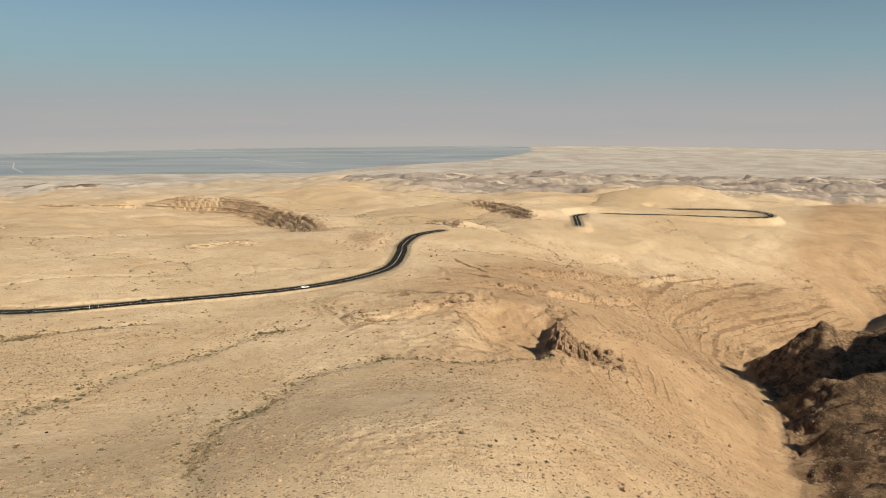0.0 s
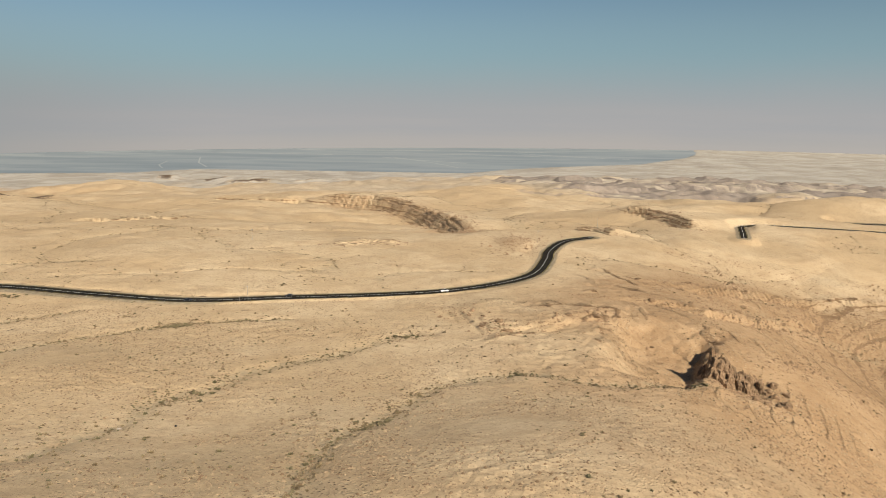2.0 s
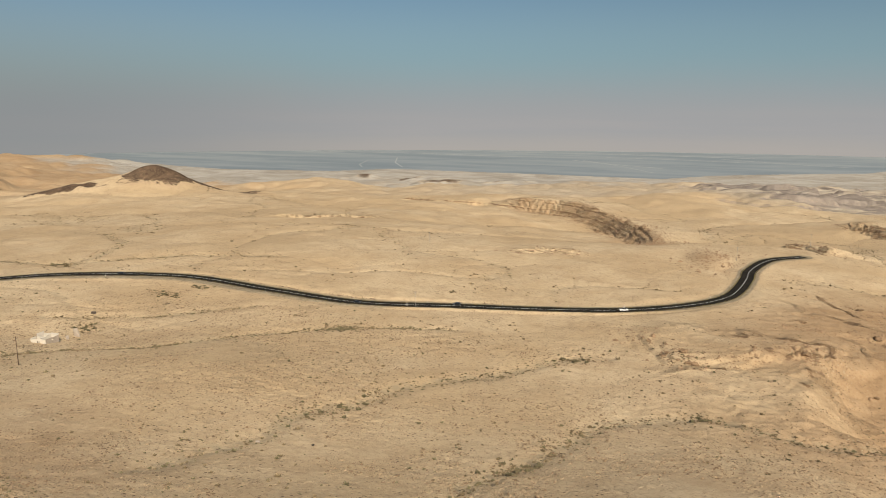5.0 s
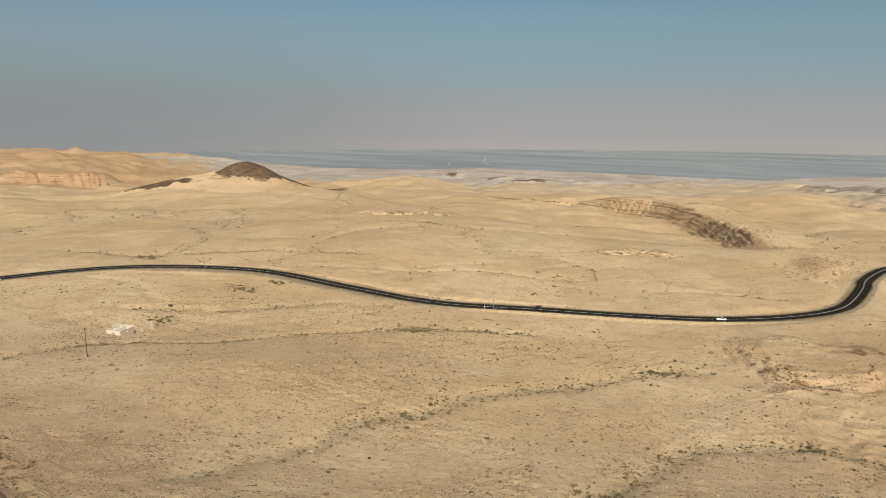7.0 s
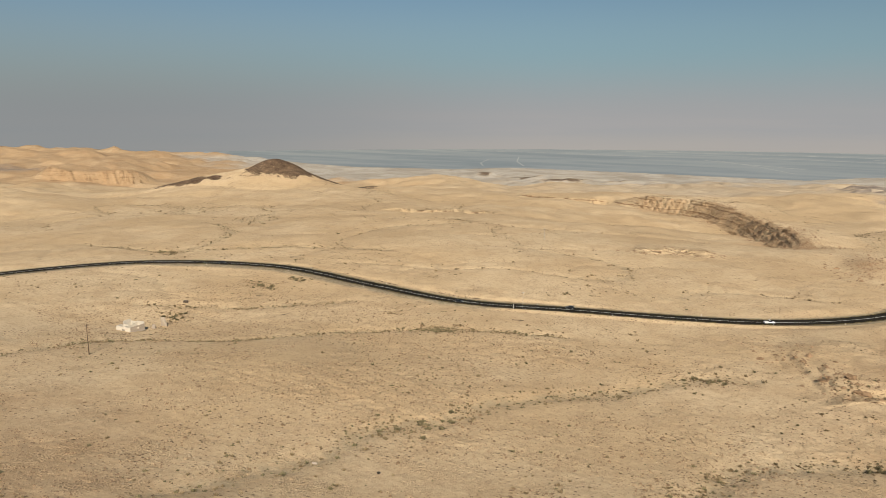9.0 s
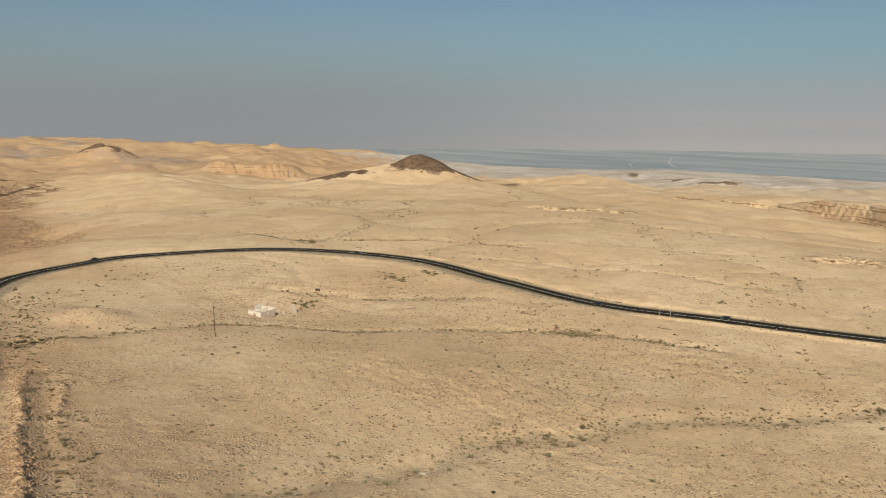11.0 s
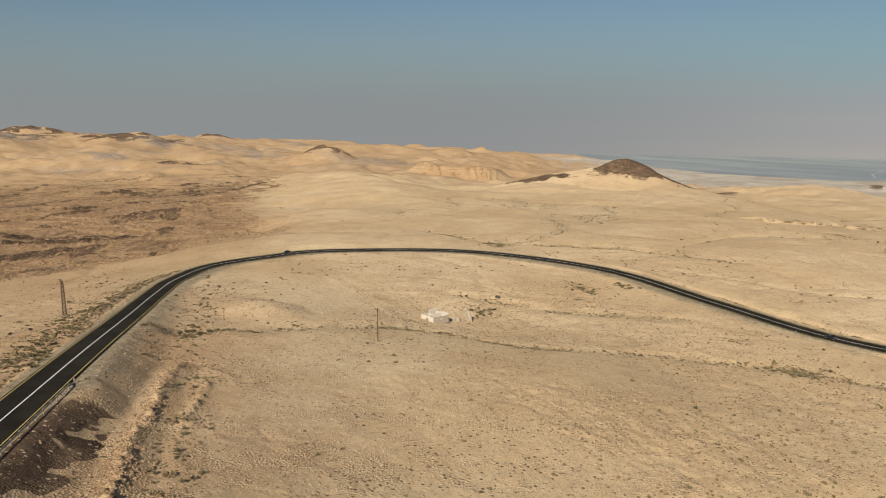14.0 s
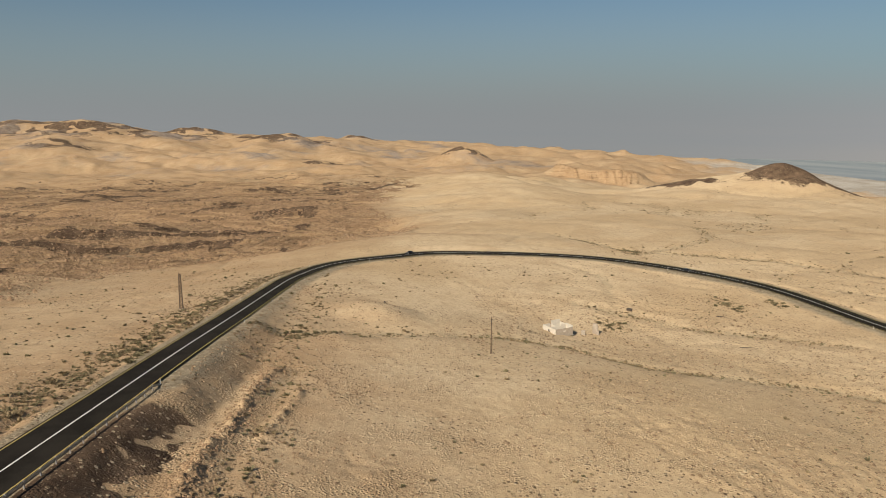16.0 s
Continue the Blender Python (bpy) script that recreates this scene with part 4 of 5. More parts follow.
utility_pole(-46, 626, 11, "slim grey power pole near the road bend", True)
utility_pole(3, 735, 11, "slim grey power pole above the rock step", True)
utility_pole(-276, 560, 9, "slim grey power pole on open sand", True)


def lattice_pylon(x, y, tall):
    z = float(ground_at(x, y)[0])
    ob = thing("lattice_pylon", "narrow rusty steel lattice power pylon beside the road", "pylon", (x, y, z), 15)
    foot, head = .52, .3

    def corner(k, h):
        s = foot + (head - foot) * h / tall
        return Vector((s * (1 if k in (0, 3) else -1), s * (1 if k < 2 else -1), h))
    for k in range(4):
        part("leg", rod(corner(k, -.3), corner(k, tall), .085, sides=6), RUST, ob)
    steps = 9
    for i in range(steps):
        bm = bmesh.new()
        lo, hi = tall * i / steps, tall * (i + 1) / steps
        for k in range(4):
            rod(corner(k, lo), corner((k + 1) % 4, hi), .085, sides=5, bm=bm)
            rod(corner(k, hi), corner((k + 1) % 4, hi), .07, sides=5, bm=bm)
        part("lattice_bracing", bm, RUST, ob)
    for h in (tall - .2,):
        arm = part("crossarm", block(((0, 0, h), (3.0, .16, .16)), bevel=.02), RUST, ob)
        for dx in (-1.35, 0, 1.35):
            part("insulator", rod((dx, 0, h + .05), (dx, 0, h + .55), .09, .06, 8), CERAMIC, arm)
    for k in range(4):
        c = corner(k, 0)
        part("footing", block(((c.x, c.y, .05), (.5, .5, .3)), bevel=.04), BLOCK, ob)
    return ob


lattice_pylon(-295.1, 105.6, 11.3)


def guard_rail(i0, i1, side, label, spacing=4.0):
    """Posts and a ridged steel beam along the road."""
    line = spline(ROAD_LINE, 40)
    seg = np.concatenate([[0], np.cumsum(np.hypot(*np.diff(line[:, :2], axis=0).T))])
    s0, s1 = seg[int(i0 * 40)], seg[int(i1 * 40)]
    n = max(2, int(abs(s1 - s0) / spacing) + 1)
    at = np.linspace(s0, s1, n)
    pts = np.stack([np.interp(at, seg, line[:, k]) for k in range(3)], 1)
    t = np.gradient(pts[:, :2], axis=0)
    t /= np.linalg.norm(t, axis=1)[:, None]
    pts[:, 0] += -t[:, 1] * side
    pts[:, 1] += t[:, 0] * side
    ob = thing("guard_rail", label, "guard rail", tuple(pts[0]))
    o = pts[0]
    for k, p in enumerate(pts):
        d = p - o
        yaw = math.degrees(math.atan2(t[k][1], t[k][0]))
        part("post", block(((d[0], d[1], d[2] + .36), (.16, .2, 1.2), yaw), bevel=.01), STEEL, ob)
    section = [(-.06, .44), (-.14, .54), (-.06, .64), (-.14, .74), (-.06, .86), (-.03, .86), (-.03, .44)]
    bm = bmesh.new()
    rows = []
    for k, p in enumerate(pts):
        d = p - o
        sign = 1 if side > 0 else -1
        rows.append([bm.verts.new((d[0] - t[k][1] * u * sign, d[1] + t[k][0] * u * sign, d[2] + v - (.75 if k == n - 1 and END_DIPS else 0))) for u, v in section])
    for a, b in zip(rows[:-1], rows[1:]):
        for i in range(len(section)):
            j = (i + 1) % len(section)
            bm.faces.new((a[i], a[j], b[j], b[i]))
    part("beam", bm, STEEL, ob, "ridged galvanised steel beam")
    return ob


END_DIPS = True
guard_rail(0.05, nearest_on_road(-199, 104), -5.7, "galvanised steel guard rail along the road bank")


def roadside_post(i, side, tall=1.1):
    place, yaw = on_road(i, side)
    ob = thing("roadside_post", "white roadside marker post with a dark band", "marker post", (place[0], place[1], float(ground_at(*place[:2])[0])), yaw, "marker posts along the road")
    part("post", block(((0, 0, tall / 2 - .1), (.14, .06, tall + .2)), bevel=.02), WHITE_POST, ob)
    part("reflector", block(((0, 0, tall * .82), (.15, .07, .12))), RUBBER, ob, "dark reflector band")
    return ob


for i in (2.7, 3.4, 4.1, 4.8, 5.6, 6.5, 7.4, 8.2, 8.9, 9.5, 10.2, 11.0, 11.8, 12.6, 13.4, 14.2, 15.0, 15.8, 16.6, 17.4, 18.0, 18.6):
    roadside_post(i, -6.0)
    roadside_post(i + .15, 6.0)
roadside_post(nearest_on_road(-193, 376), -6.8, 2.6)


def lower_guard_posts():
    line = LOWER_ROAD
    ob = thing("guard_rail", "pale guard rail round the lower road bend", "guard rail", tuple(line[14]))
    o = line[14]
    for k in range(14, 34):
        t = line[k + 1] - line[k - 1]
        yaw = math.atan2(t[1], t[0])
        d = line[k] - o + np.array([-math.sin(yaw) * 6, math.cos(yaw) * 6, 0])
        part("post", block(((d[0], d[1], d[2] + .4), (.5, .3, 1.2), math.degrees(yaw)), bevel=.03), WHITE_POST, ob)
    return ob


lower_guard_posts()


def tyre(x, y, flat=True):
    bm = bmesh.new()
    rings = []
    for i in range(18):
        a = 2 * math.pi * i / 18
        c = Vector((math.cos(a), math.sin(a), 0))
        rings.append([bm.verts.new(c * (.33 + .11 * math.cos(b)) + Vector((0, 0, .12 + .12 * math.sin(b)))) for b in (k * math.pi / 4 for k in range(8))])
    for i in range(18):
        for k in range(8):
            bm.faces.new((rings[i][k], rings[(i + 1) % 18][k], rings[(i + 1) % 18][(k + 1) % 8], rings[i][(k + 1) % 8]))
    ob = part("tyre", bm, RUBBER)
    ob.matrix_world = pose(x, y, float(ground_at(x, y)[0]), 0 if flat else 65, 0, 30)
    if not flat:
        ob.location.z += .35
    return tagged(ob, "discarded black car tyre lying on sand", "tyre", "discarded tyres")


tyre(-112, 190)
tyre(-297, 172, False)


def fallen_beam(x, y, length, turn):
    z = float(ground_at(x, y)[0])
    ob = part("fallen_beam", rod((-length / 2, 0, .16), (length / 2, 0, .14), .16, .12, 8), TIMBER)
    ob.matrix_world = pose(x, y, z, 0, 0, turn)
    return tagged(ob, "weathered timber pole lying on the sand", "timber beam", "fallen poles")


fallen_beam(-178, 359, 5.5, 20)
fallen_beam(-266, 296, 6.0, 75)
fallen_beam(-304, 312, 4.0, 60)

bm = rod((-.6, 0, .3), (.6, 0, .3), .3, sides=14)
bmesh.ops.bevel(bm, geom=bm.edges[:], offset=.03, segments=1, affect="EDGES")
barrel = part("barrel", bm, BLOCK)
barrel.matrix_world = pose(-126, 184, float(ground_at(-126, 184)[0]), 0, 0, 25)
tagged(barrel, "pale barrel lying on the stony sand", "barrel")
bm = block(((0, 0, .5), (2.2, 1.2, 1.1)), bevel=.12)
scrap = part("scrap_box", bm, TIMBER)
scrap.matrix_world = pose(-318, 278, float(ground_at(-318, 278)[0]), 4, 7, 40)
tagged(scrap, "dark rusty scrap box on the sand", "scrap")

# ---- rocks, stones and scrub ----
rng = np.random.default_rng(7)


def crag(name, label, x, y, z, size, seed, mat, detail=4, category="rock", group="", craggy=.6):
    """A weathered rock: a rough block split along its beds."""
    bm = bmesh.new()
    bmesh.ops.create_icosphere(bm, subdivisions=detail, radius=1)
    for v in bm.verts:
        p = v.co.copy()
        q = p * 1.6 + Vector((seed * 3.1, seed * 1.7, 0))
        k = 1 + craggy * noise.noise(q) + craggy * .6 * noise.noise(q * 2.7) + craggy * .35 * abs(noise.noise(q * 6.1))
        p *= k
        bed = math.floor(p.z * 5 + noise.noise(q) * .8)
        p.x *= 1 + .09 * ((bed * 37 + seed) % 5 - 2) * craggy
        p.y *= 1 + .09 * ((bed * 53 + seed) % 5 - 2) * craggy
        v.co = Vector((p.x * size[0], p.y * size[1], p.z * size[2]))
    ob = part(name, bm, mat)
    ob.location = (x, y, z)
    return tagged(ob, label, category, group)


def rock_tower():
    """The crag that stands above the gully: split, jointed blocks that step up to a spire."""
    z = -19.5
    peaks = ((-3, 1, 17.6), (-.8, -1.2, 16), (1.4, 2, 14.5), (-4.6, -4, 12), (-3, -7, 10), (3, -2, 13), (5.5, 1, 12), (-6.2, 3, 9.5), (7, -3.4, 11), (9.5, -.6, 10), (2.4, -7.4, 10),
             (6, -8, 9.5), (11.5, -4, 9), (13, 1, 8), (-5, -10, 7), (0, -11.5, 8), (8, -11.5, 8.5), (15, -7, 7.5))
    bm = bmesh.new()
    n, step = 92, .36
    grid = []
    for i in range(n):
        row = []
        for j in range(n):
            x, y = (i - 34) * step, (j - 44) * step
            wx, wy = x + .9 * noise.noise(Vector((x * .5, y * .5, 3))), y + .9 * noise.noise(Vector((x * .5, y * .5, 9)))
            # joints: the height is taken at the middle of each block
            dist, near = noise.voronoi(Vector((wx * .42, wy * .42, .5)))
            cx, cy = near[0].x / .42, near[0].y / .42
            bx, by = .35 * x + .65 * cx, .35 * y + .65 * cy
            h = max(p - (3.4 if bx < px else .95) * abs(bx - px) - (2.2 if by > py else 1.0) * abs(by - py) for px, py, p in peaks)
            h += 2.2 * noise.noise(Vector((cx * 1.9, cy * 1.9, 1))) - 1.1 * max(0, .22 - (dist[1] - dist[0])) * 5
            h += .45 * noise.noise(Vector((x * 1.3, y * 1.3, 7)))
            bed = .9
            up = h / bed
            h = bed * (math.floor(up) + min(1, max(0, (up - math.floor(up) - .55) / .3))) * .55 + h * .45
            edge = max(abs(i - 46) / 46, abs(j - 46) / 46)
            row.append(bm.verts.new((x, y, max(h, -3) - 3 * max(0, edge - .8) * 5)))
        grid.append(row)
    for i in range(n - 1):
        for j in range(n - 1):
            bm.faces.new((grid[i][j], grid[i + 1][j], grid[i + 1][j + 1], grid[i][j + 1]))
    ob = part("rock_outcrop", bm, ROCK)
    for face in ob.data.polygons:
        face.use_smooth = False
    ob.matrix_world = pose(58, 337, z, 0, 0, 6)
    return tagged(ob, "tall jagged dark brown rock crag above a gully", "rock")


rock_tower()
for k in range(34):
    a, d = rng.uniform(-1.2, 2.2), rng.uniform(7, 24)
    x, y = 62 + d * math.cos(a), 330 + d * math.sin(a) * .8 - 6
    s = rng.uniform(.6, 2.1)
    crag("boulder", "broken brown boulder fallen from the crag", x, y, float(ground_at(x, y)[0]) + s * .2, (s, s * rng.uniform(.7, 1.2), s * rng.uniform(.6, .9)), k, ROCK, 2, "boulder", "boulders below the crag")
for k in range(40):
    line, spread = ((LOW_SHELF, 7), (STEP_LEDGE, 9), (SHELF, 7))[k % 3]
    i = rng.integers(0, len(line) - 1)
    p = line[i] + (line[i + 1] - line[i]) * rng.random() + rng.normal(0, spread, 2)
    s = rng.uniform(.6, 1.8)
    crag("boulder", "weathered sandstone boulder on a rock ledge", p[0], p[1], float(ground_at(p[0], p[1])[0]) + s * .15, (s * 1.3, s, s * .7), k + 50, ROCK, 2, "boulder", "boulders on the ledges")


def field(name, label, category, places, sizes, shape, mat):
    """Many small pieces as one mesh; shape gives a random piece's points and faces."""
    z = ground_at(places[:, 0], places[:, 1])
    verts, faces, count = [], [], 0
    for (x, y), h, s in zip(places, z, sizes):
        v, f = shape(s)
        verts.append(v + np.array([x, y, h]))
        faces.append(np.array(f) + count)
        count += len(v)
    return pieces(name, label, category, np.vstack(verts), np.vstack(faces), mat)


OCTA = np.array([(1, 0, 0), (0, 1, 0), (-1, 0, 0), (0, -1, 0), (0, 0, 1), (.7, .7, -.4), (-.7, .7, -.4), (-.7, -.7, -.4), (.7, -.7, -.4)], float)
OCTA_FACES = np.array([(0, 1, 4), (1, 2, 4), (2, 3, 4), (3, 0, 4), (0, 5, 1), (1, 6, 2), (2, 7, 3), (3, 8, 0)])


def stone_field(name, label, places, sizes, mat):
    """Loose angular stones as one mesh."""
    n = len(places)
    a = rng.uniform(0, 6.28, n)[:, None]
    v = OCTA[None] * rng.uniform(.65, 1.25, (n, 9, 3)) * (sizes[:, None, None] * np.stack([np.ones(n), rng.uniform(.6, 1, n), rng.uniform(.45, .85, n)], 1)[:, None])
    v = np.stack([v[..., 0] * np.cos(a) - v[..., 1] * np.sin(a), v[..., 0] * np.sin(a) + v[..., 1] * np.cos(a), v[..., 2] + sizes[:, None] * .12], -1)
    v += np.stack([places[:, 0], places[:, 1], ground_at(places[:, 0], places[:, 1])], 1)[:, None]
    f = OCTA_FACES[None] + 9 * np.arange(n)[:, None, None]
    return pieces(name, label, "stones", v.reshape(-1, 3), f.reshape(-1, 3), mat)


def pieces(name, label, category, v, f, mat):
    me = bpy.data.meshes.new(name)
    me.vertices.add(len(v))
    me.vertices.foreach_set("co", v.ravel())
    me.loops.add(f.size)
    me.loops.foreach_set("vertex_index", f.ravel())
    me.polygons.add(len(f))
    me.polygons.foreach_set("loop_start", np.arange(0, f.size, 3))
    me.polygons.foreach_set("loop_total", np.full(len(f), 3))
    me.update(calc_edges=True)
    me.materials.append(mat)
    return tagged(new(name, me), label, category, kind="stuff")


def tuft(s, sprays=30):
    """A low bush: sprays of thin leaves and twigs that lean outwards."""
    a, lean = rng.uniform(0, 6.28, sprays), rng.uniform(.05, 1.45, sprays)
    length = s * rng.uniform(.6, 1.0, sprays) * .68
    foot = rng.normal(0, .16 * s, (sprays, 2))
    out = np.stack([np.cos(a) * np.sin(lean), np.sin(a) * np.sin(lean), np.cos(lean) * .8], 1)
    across = np.stack([-np.sin(a), np.cos(a), rng.uniform(-.4, .4, sprays)], 1)
    base = np.stack([foot[:, 0], foot[:, 1], np.full(sprays, -.03)], 1)
    tip = base + out * length[:, None]
    wide = across * (s * rng.uniform(.10, .2, sprays))[:, None]
    mid = base + out * length[:, None] * .55
    v = np.stack([base, mid + wide, tip, mid - wide], 1).reshape(-1, 3)
    f = [(4 * k, 4 * k + 1, 4 * k + 2) for k in range(sprays)] + [(4 * k, 4 * k + 2, 4 * k + 3) for k in range(sprays)]
    return v, f


def clear_of_road(p, gap=6.8):
    line = np.vstack([ROAD, LOWER_ROAD])
    keep = np.ones(len(p), bool)
    for a in range(0, len(p), 2000):
        d = np.hypot(p[a:a + 2000, None, 0] - line[None, :, 0], p[a:a + 2000, None, 1] - line[None, :, 1])
        near = d.min(1) < 40
        if near.any():
            idx = np.nonzero(near)[0] + a
            dd, _, _ = to_line(p[idx, 0], p[idx, 1], ROAD)
            d2, _, _ = to_line(p[idx, 0], p[idx, 1], LOWER_ROAD)
            keep[idx] = np.minimum(dd, d2) > gap
    house = (np.abs(p[:, 0] + 295) < 9) & (np.abs(p[:, 1] - 237) < 8)
    return p[keep & ~house]


def along(line, per_metre, spread):
    line = np.asarray(line)[:, :2]
    seg = np.hypot(*np.diff(line, axis=0).T)
    n = int(seg.sum() * per_metre)
    s = rng.uniform(0, seg.sum(), n)
    at = np.concatenate([[0], np.cumsum(seg)])
    p = np.stack([np.interp(s, at, line[:, 0]), np.interp(s, at, line[:, 1])], 1)
    thick = rng.random(n) < .3 + 1.7 * np.abs(grain(s / 22, s * 0 + line[0, 0] / 7, 5))
    p = p[thick]
    return p + rng.normal(0, spread, p.shape)


def patch(x, y, rx, ry, n):
    return np.stack([rng.normal(x, rx * .5, n), rng.normal(y, ry * .5, n)], 1)


def scatter(n, x0, x1, y0, y1, grain_size, seed, cut):
    p = np.stack([rng.uniform(x0, x1, n), rng.uniform(y0, y1, n)], 1)
    return p[cloudy(p[:, 0] / grain_size, p[:, 1] / grain_size, 3, seed) > cut]


# scrub: along the dry stream beds, in patches, and thinly over the sand
bush = [along(w, d, s) for w, d, s in zip(WADIS, (5.0, 4.4, 5.5, 4, 2.4, 1.6), (2.4, 4.4, 1.7, 1.5, 4, 5))]
bush += [patch(*p) for p in ((-196, 322, 12, 6, 130), (-84, 333, 8, 3, 45), (-23, 287, 6, 3, 25), (-320, 327, 15, 8, 110), (-317, 348, 8, 5, 40), (-438, 345, 18, 10, 150),
                             (-470, 335, 16, 8, 40), (-415, 385, 8, 4, 30), (-302, 262, 14, 7, 130), (-262, 140, 10, 6, 60), (-58, 203, 7, 10, 60), (-60, 232, 6, 10, 50),
                             (-128, 215, 9, 12, 70), (-126, 245, 9, 12, 60), (-160, 262, 30, 26, 60), (-105, 297, 10, 6, 35), (45, 306, 8, 4, 45), (-41, 350, 9, 6, 40),
                             (-185, 420, 3, 2, 8), (-172, 428, 4, 2, 10), (-416, 480, 2, 2, 6), (-262, 112, 16, 4, 60), (-190, 98, 25, 3, 60), (-230, 104, 20, 3, 70))]
bush.append(scatter(5200, -420, 90, 110, 420, 60, 101, .0))
bush.append(scatter(2600, -800, 40, 380, 760, 90, 102, .1))
bush.append(scatter(1500, -560, -190, -40, 120, 50, 103, -.05))
verge = np.array([(-139, 82), (-229, 99), (-300, 116), (-352, 131), (-392, 148)], float)
bush += [along(verge + np.array([0, -1.5]), 11, 1.9), along(verge[:3] + np.array([0, -5]), 7, 2.6), along(verge[2:] + np.array([0, -5]), 2, 3),
         along(np.array([(-228, 129), (-262, 140), (-300, 150), (-345, 158)], float), 2.4, 3.5), along(BANK + np.array([-6, 7]), 3, 3)]
far = np.stack([rng.uniform(-1100, 360, 42000), rng.uniform(300, 1150, 42000)], 1)
far = far[np.hypot(far[:, 0] + 25, far[:, 1] - 70) < 1150]
far = far[land(far[:, 0], far[:, 1])[5] * rng.uniform(.25, 1, len(far)) > .2]
far = clear_of_road(far, 12)
bush = clear_of_road(np.vstack(bush))
size = np.clip(rng.lognormal(-.5, .42, len(bush)), .28, 1.6)
split = rng.random(len(bush)) < .35
field("gully_scrub", "dry brown desert bushes in lines along far gullies", "bushes", far, np.clip(rng.lognormal(.3, .4, len(far)), .7, 3.0), lambda s: tuft(s, 10), SCRUB)
field("desert_scrub", "low dry brown desert bushes dotted over the sand", "bushes", bush[~split], size[~split], tuft, SCRUB)
field("green_scrub", "low grey-green desert bushes along dry stream beds", "bushes", bush[split], size[split], tuft, GREEN)


def shrub_kind(seed):
    """A larger shrub with stems and foliage."""
    ob = thing("shrub", "spreading grey-green desert shrub on sand", "shrub", (0, 0, 0), 0, "larger desert shrubs")
    v, f = tuft(1.6, 90)
    me = bpy.data.meshes.new("foliage")
    me.from_pydata(v.tolist(), [], f)
    me.materials.append(GREEN)
    leaf = new("foliage", me)
    leaf.parent = ob
    bm = bmesh.new()
    for k in range(7):
        a = k * .9 + seed
        rod((0, 0, -.1), (.7 * math.cos(a), .7 * math.sin(a), .75), .035, .012, 5, bm)
    part("stem", bm, STEM, ob)
    return ob


kinds = [shrub_kind(k) for k in range(3)]
spots = np.vstack([patch(*p) for p in ((-196, 322, 9, 5, 14), (-84, 333, 8, 3, 9), (-24, 287, 5, 3, 6), (-320, 327, 9, 6, 12), (-317, 348, 7, 4, 8), (-438, 345, 12, 8, 14),
                                       (-302, 262, 7, 5, 10), (-58, 205, 5, 9, 8), (-127, 225, 8, 14, 10), (-185, 420, 2, 2, 2), (-416, 480, 1, 1, 2), (-262, 140, 8, 6, 6),
                                       (-225, 103, 22, 2, 10), (46, 306, 7, 3, 6))])
spots = clear_of_road(spots)
for k, ((x, y), z) in enumerate(zip(spots, ground_at(spots[:, 0], spots[:, 1]))):
    m = pose(x, y, z, 0, 0, 77 * k)
    if k < 3:
        kinds[k].matrix_world = m
    else:
        copy_thing(kinds[k % 3], m)

# stones: on the broken ground, the bulldozed bank and below the ledges
stones = [scatter(62000, -340, 110, 105, 340, 70, 91, -.08), scatter(2500, -300, -120, 95, 230, 40, 105, .0),
          along(BANK, 9, 1.6), along(BANK + np.array([6, 9]), 4, 1.4), along(STEP_LEDGE, 4, 7), along(LOW_SHELF, 3, 6), along(SHELF, 2, 7),
          patch(-290, 168, 14, 11, 160), patch(60, 322, 26, 18, 420), patch(-245, 128, 22, 6, 260),
          scatter(9000, 20, 130, 150, 520, 50, 63, -.1), scatter(5000, -520, -300, -60, 130, 60, 51, -.1)]
stones = clear_of_road(np.vstack(stones))


def off_bank(p):
    """Leaves the dark embankment below the guard rail bare."""
    d, _, side = to_line(p[:, 0], p[:, 1], ROAD)
    return (side > 0) | (d > 17) | (p[:, 0] < -200) | (p[:, 0] > -90) | (rng.random(len(p)) < .08)


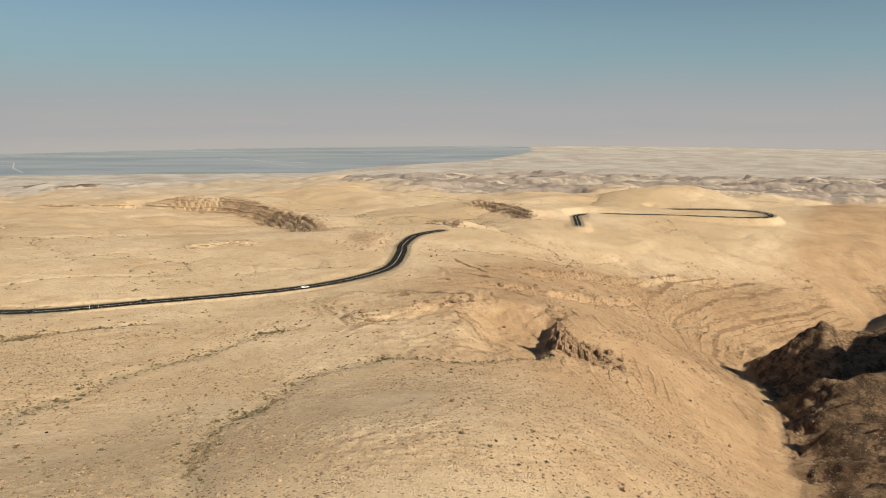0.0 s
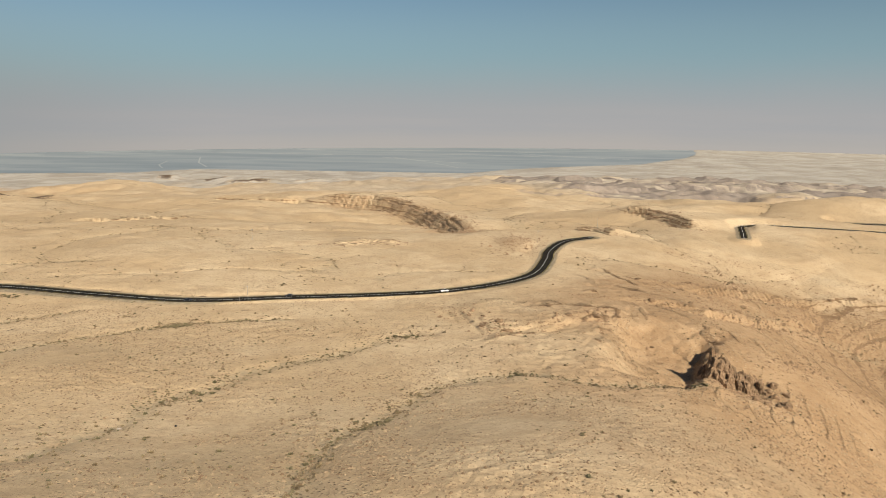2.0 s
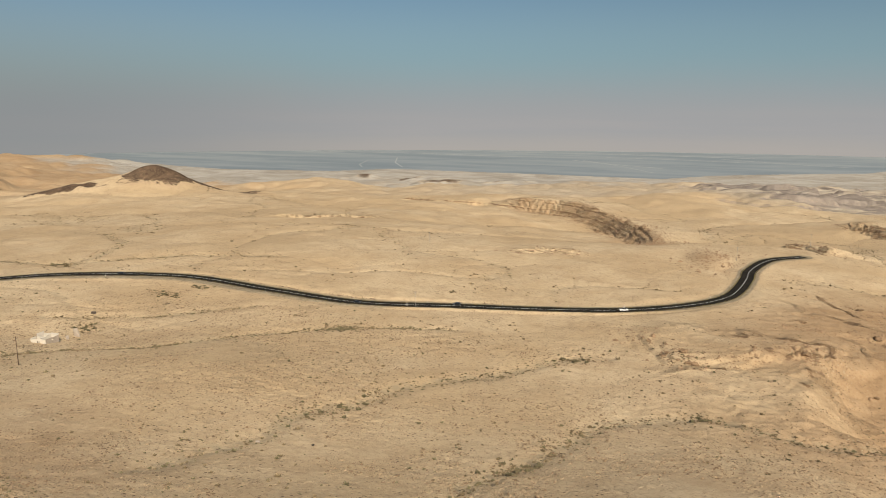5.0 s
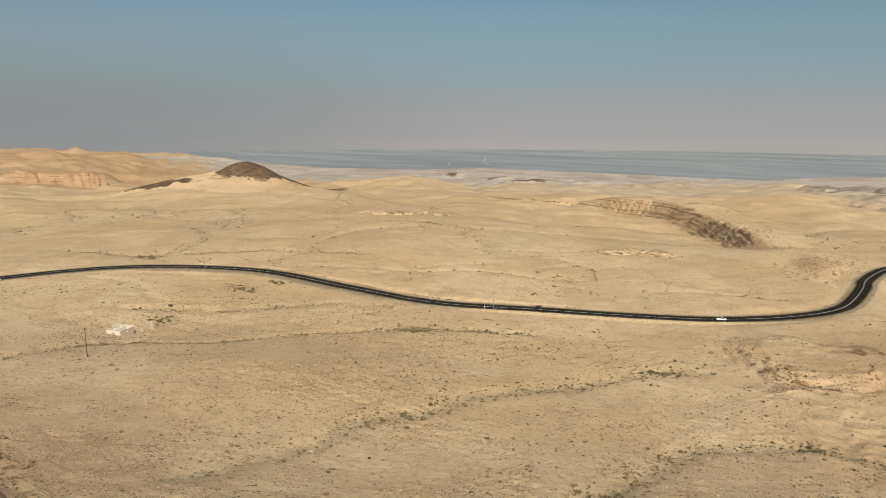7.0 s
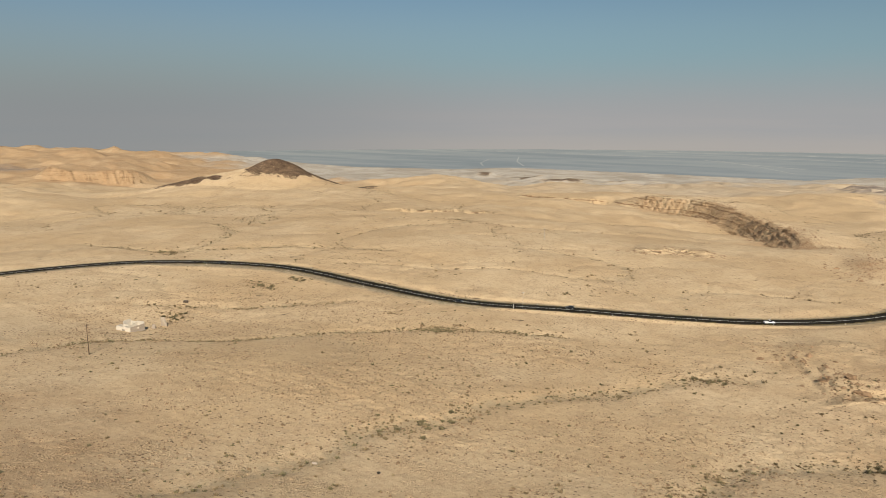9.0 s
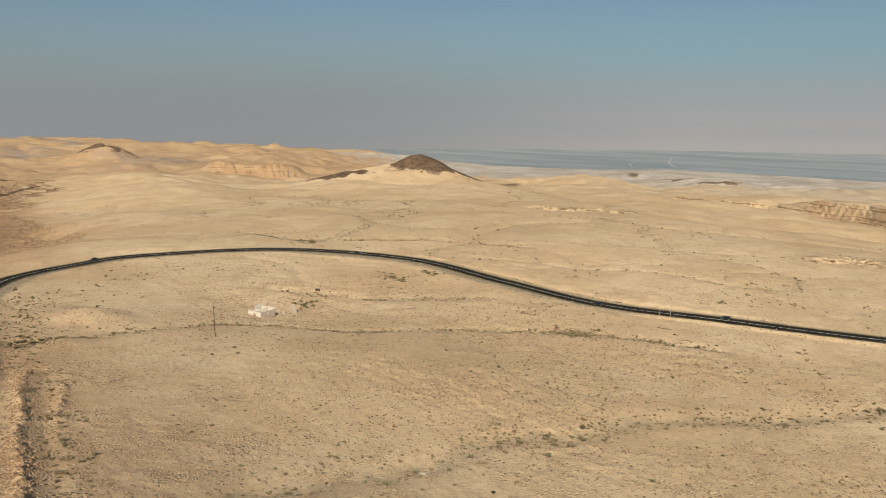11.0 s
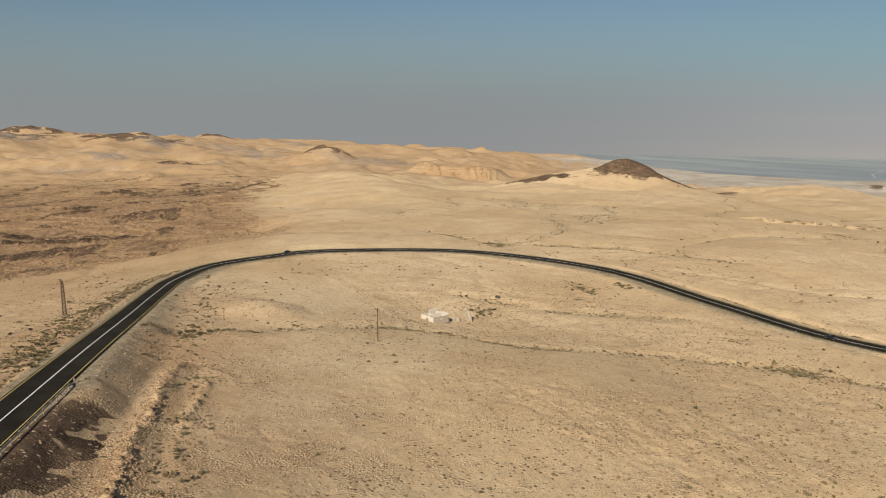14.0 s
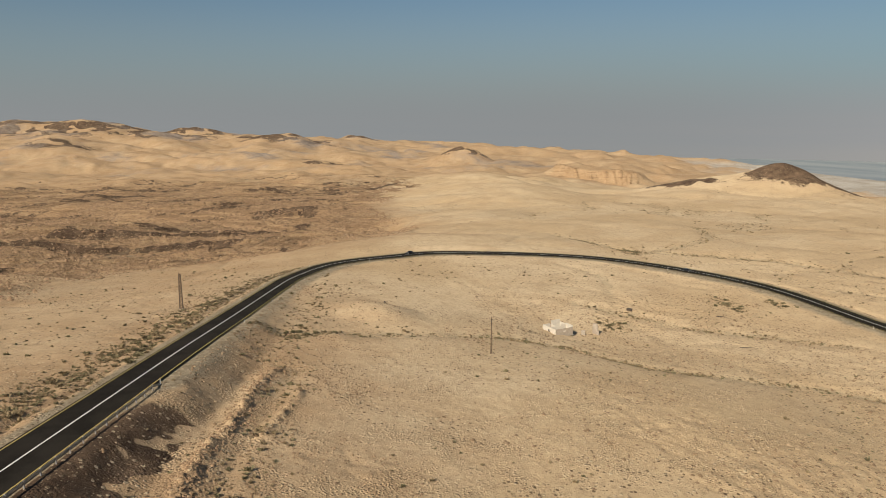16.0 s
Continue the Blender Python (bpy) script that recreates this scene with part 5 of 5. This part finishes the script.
stones = stones[off_bank(stones)]
size = np.clip(rng.lognormal(-1.5, .5, len(stones)), .12, 1.0)
works = (stones[:, 0] < -120) & (stones[:, 1] < 160)
size[works] = np.minimum(size[works], .34)
pale_ones = rng.random(len(stones)) < np.where(works, .1, .55)
stone_field("scattered_stones", "loose tan stones scattered over stony slopes", stones[pale_ones], np.minimum(size[pale_ones], .7), STONES)
stone_field("brown_stones", "loose brown flint stones scattered over stony slopes", stones[~pale_ones], np.minimum(size[~pale_ones], .6), FLINT)

# broken rock on the scarps, in the valley and down the canyon walls
rubble = [along(SCARP + np.array([-4, -12]), 9, 13), patch(-62, 612, 26, 60, 700), along(LOW_LEDGE + np.array([2, -6]), 6, 5), along(AMPHITHEATRE, 3, 14), along(SPUR_SCARP + np.array([-3, -8]), 5, 7), along(ROADSIDE_SCARP, 5, 4), along(LOW_SHELF + np.array([0, -4]), 5, 5),
          along(SHELF + np.array([0, -5]), 3, 6), along(STEP_LEDGE + np.array([0, -5]), 5, 7), scatter(12000, 60, 360, 170, 700, 60, 106, -.1), along(np.array([(205, 645), (208, 625), (231, 607), (259, 573)], float), 6, 6), along(np.array([(71, 354), (95, 375), (121, 411), (141, 380)], float), 5, 5),
          scatter(42000, -1150, -335, -160, 380, 90, 107, -.25), patch(62, 326, 26, 18, 300), along(BANK, 16, 1.2)]
rubble = clear_of_road(np.vstack(rubble))
rubble = rubble[off_bank(rubble)]
valley = rubble[:, 0] < -335
if valley.any():
    d, _, side = to_line(rubble[:, 0], rubble[:, 1], VALLEY)
    rubble = rubble[~valley | (side * d > 5)]
far_off = np.hypot(rubble[:, 0] + 25, rubble[:, 1] - 70)
size = np.clip(rng.lognormal(-.75, .5, len(rubble)), .25, 2.2) * np.interp(far_off, [150, 400, 900], [.75, .9, 1.15])
near_works = (rubble[:, 0] > -335) & (rubble[:, 0] < -100) & (rubble[:, 1] < 200)
size[rubble[:, 0] < -335] *= 1.45
size[near_works] = np.minimum(size[near_works] * .5, .42)
stone_field("rock_rubble", "angular brown rock rubble below ledges and scarps", rubble, size, RUBBLE)
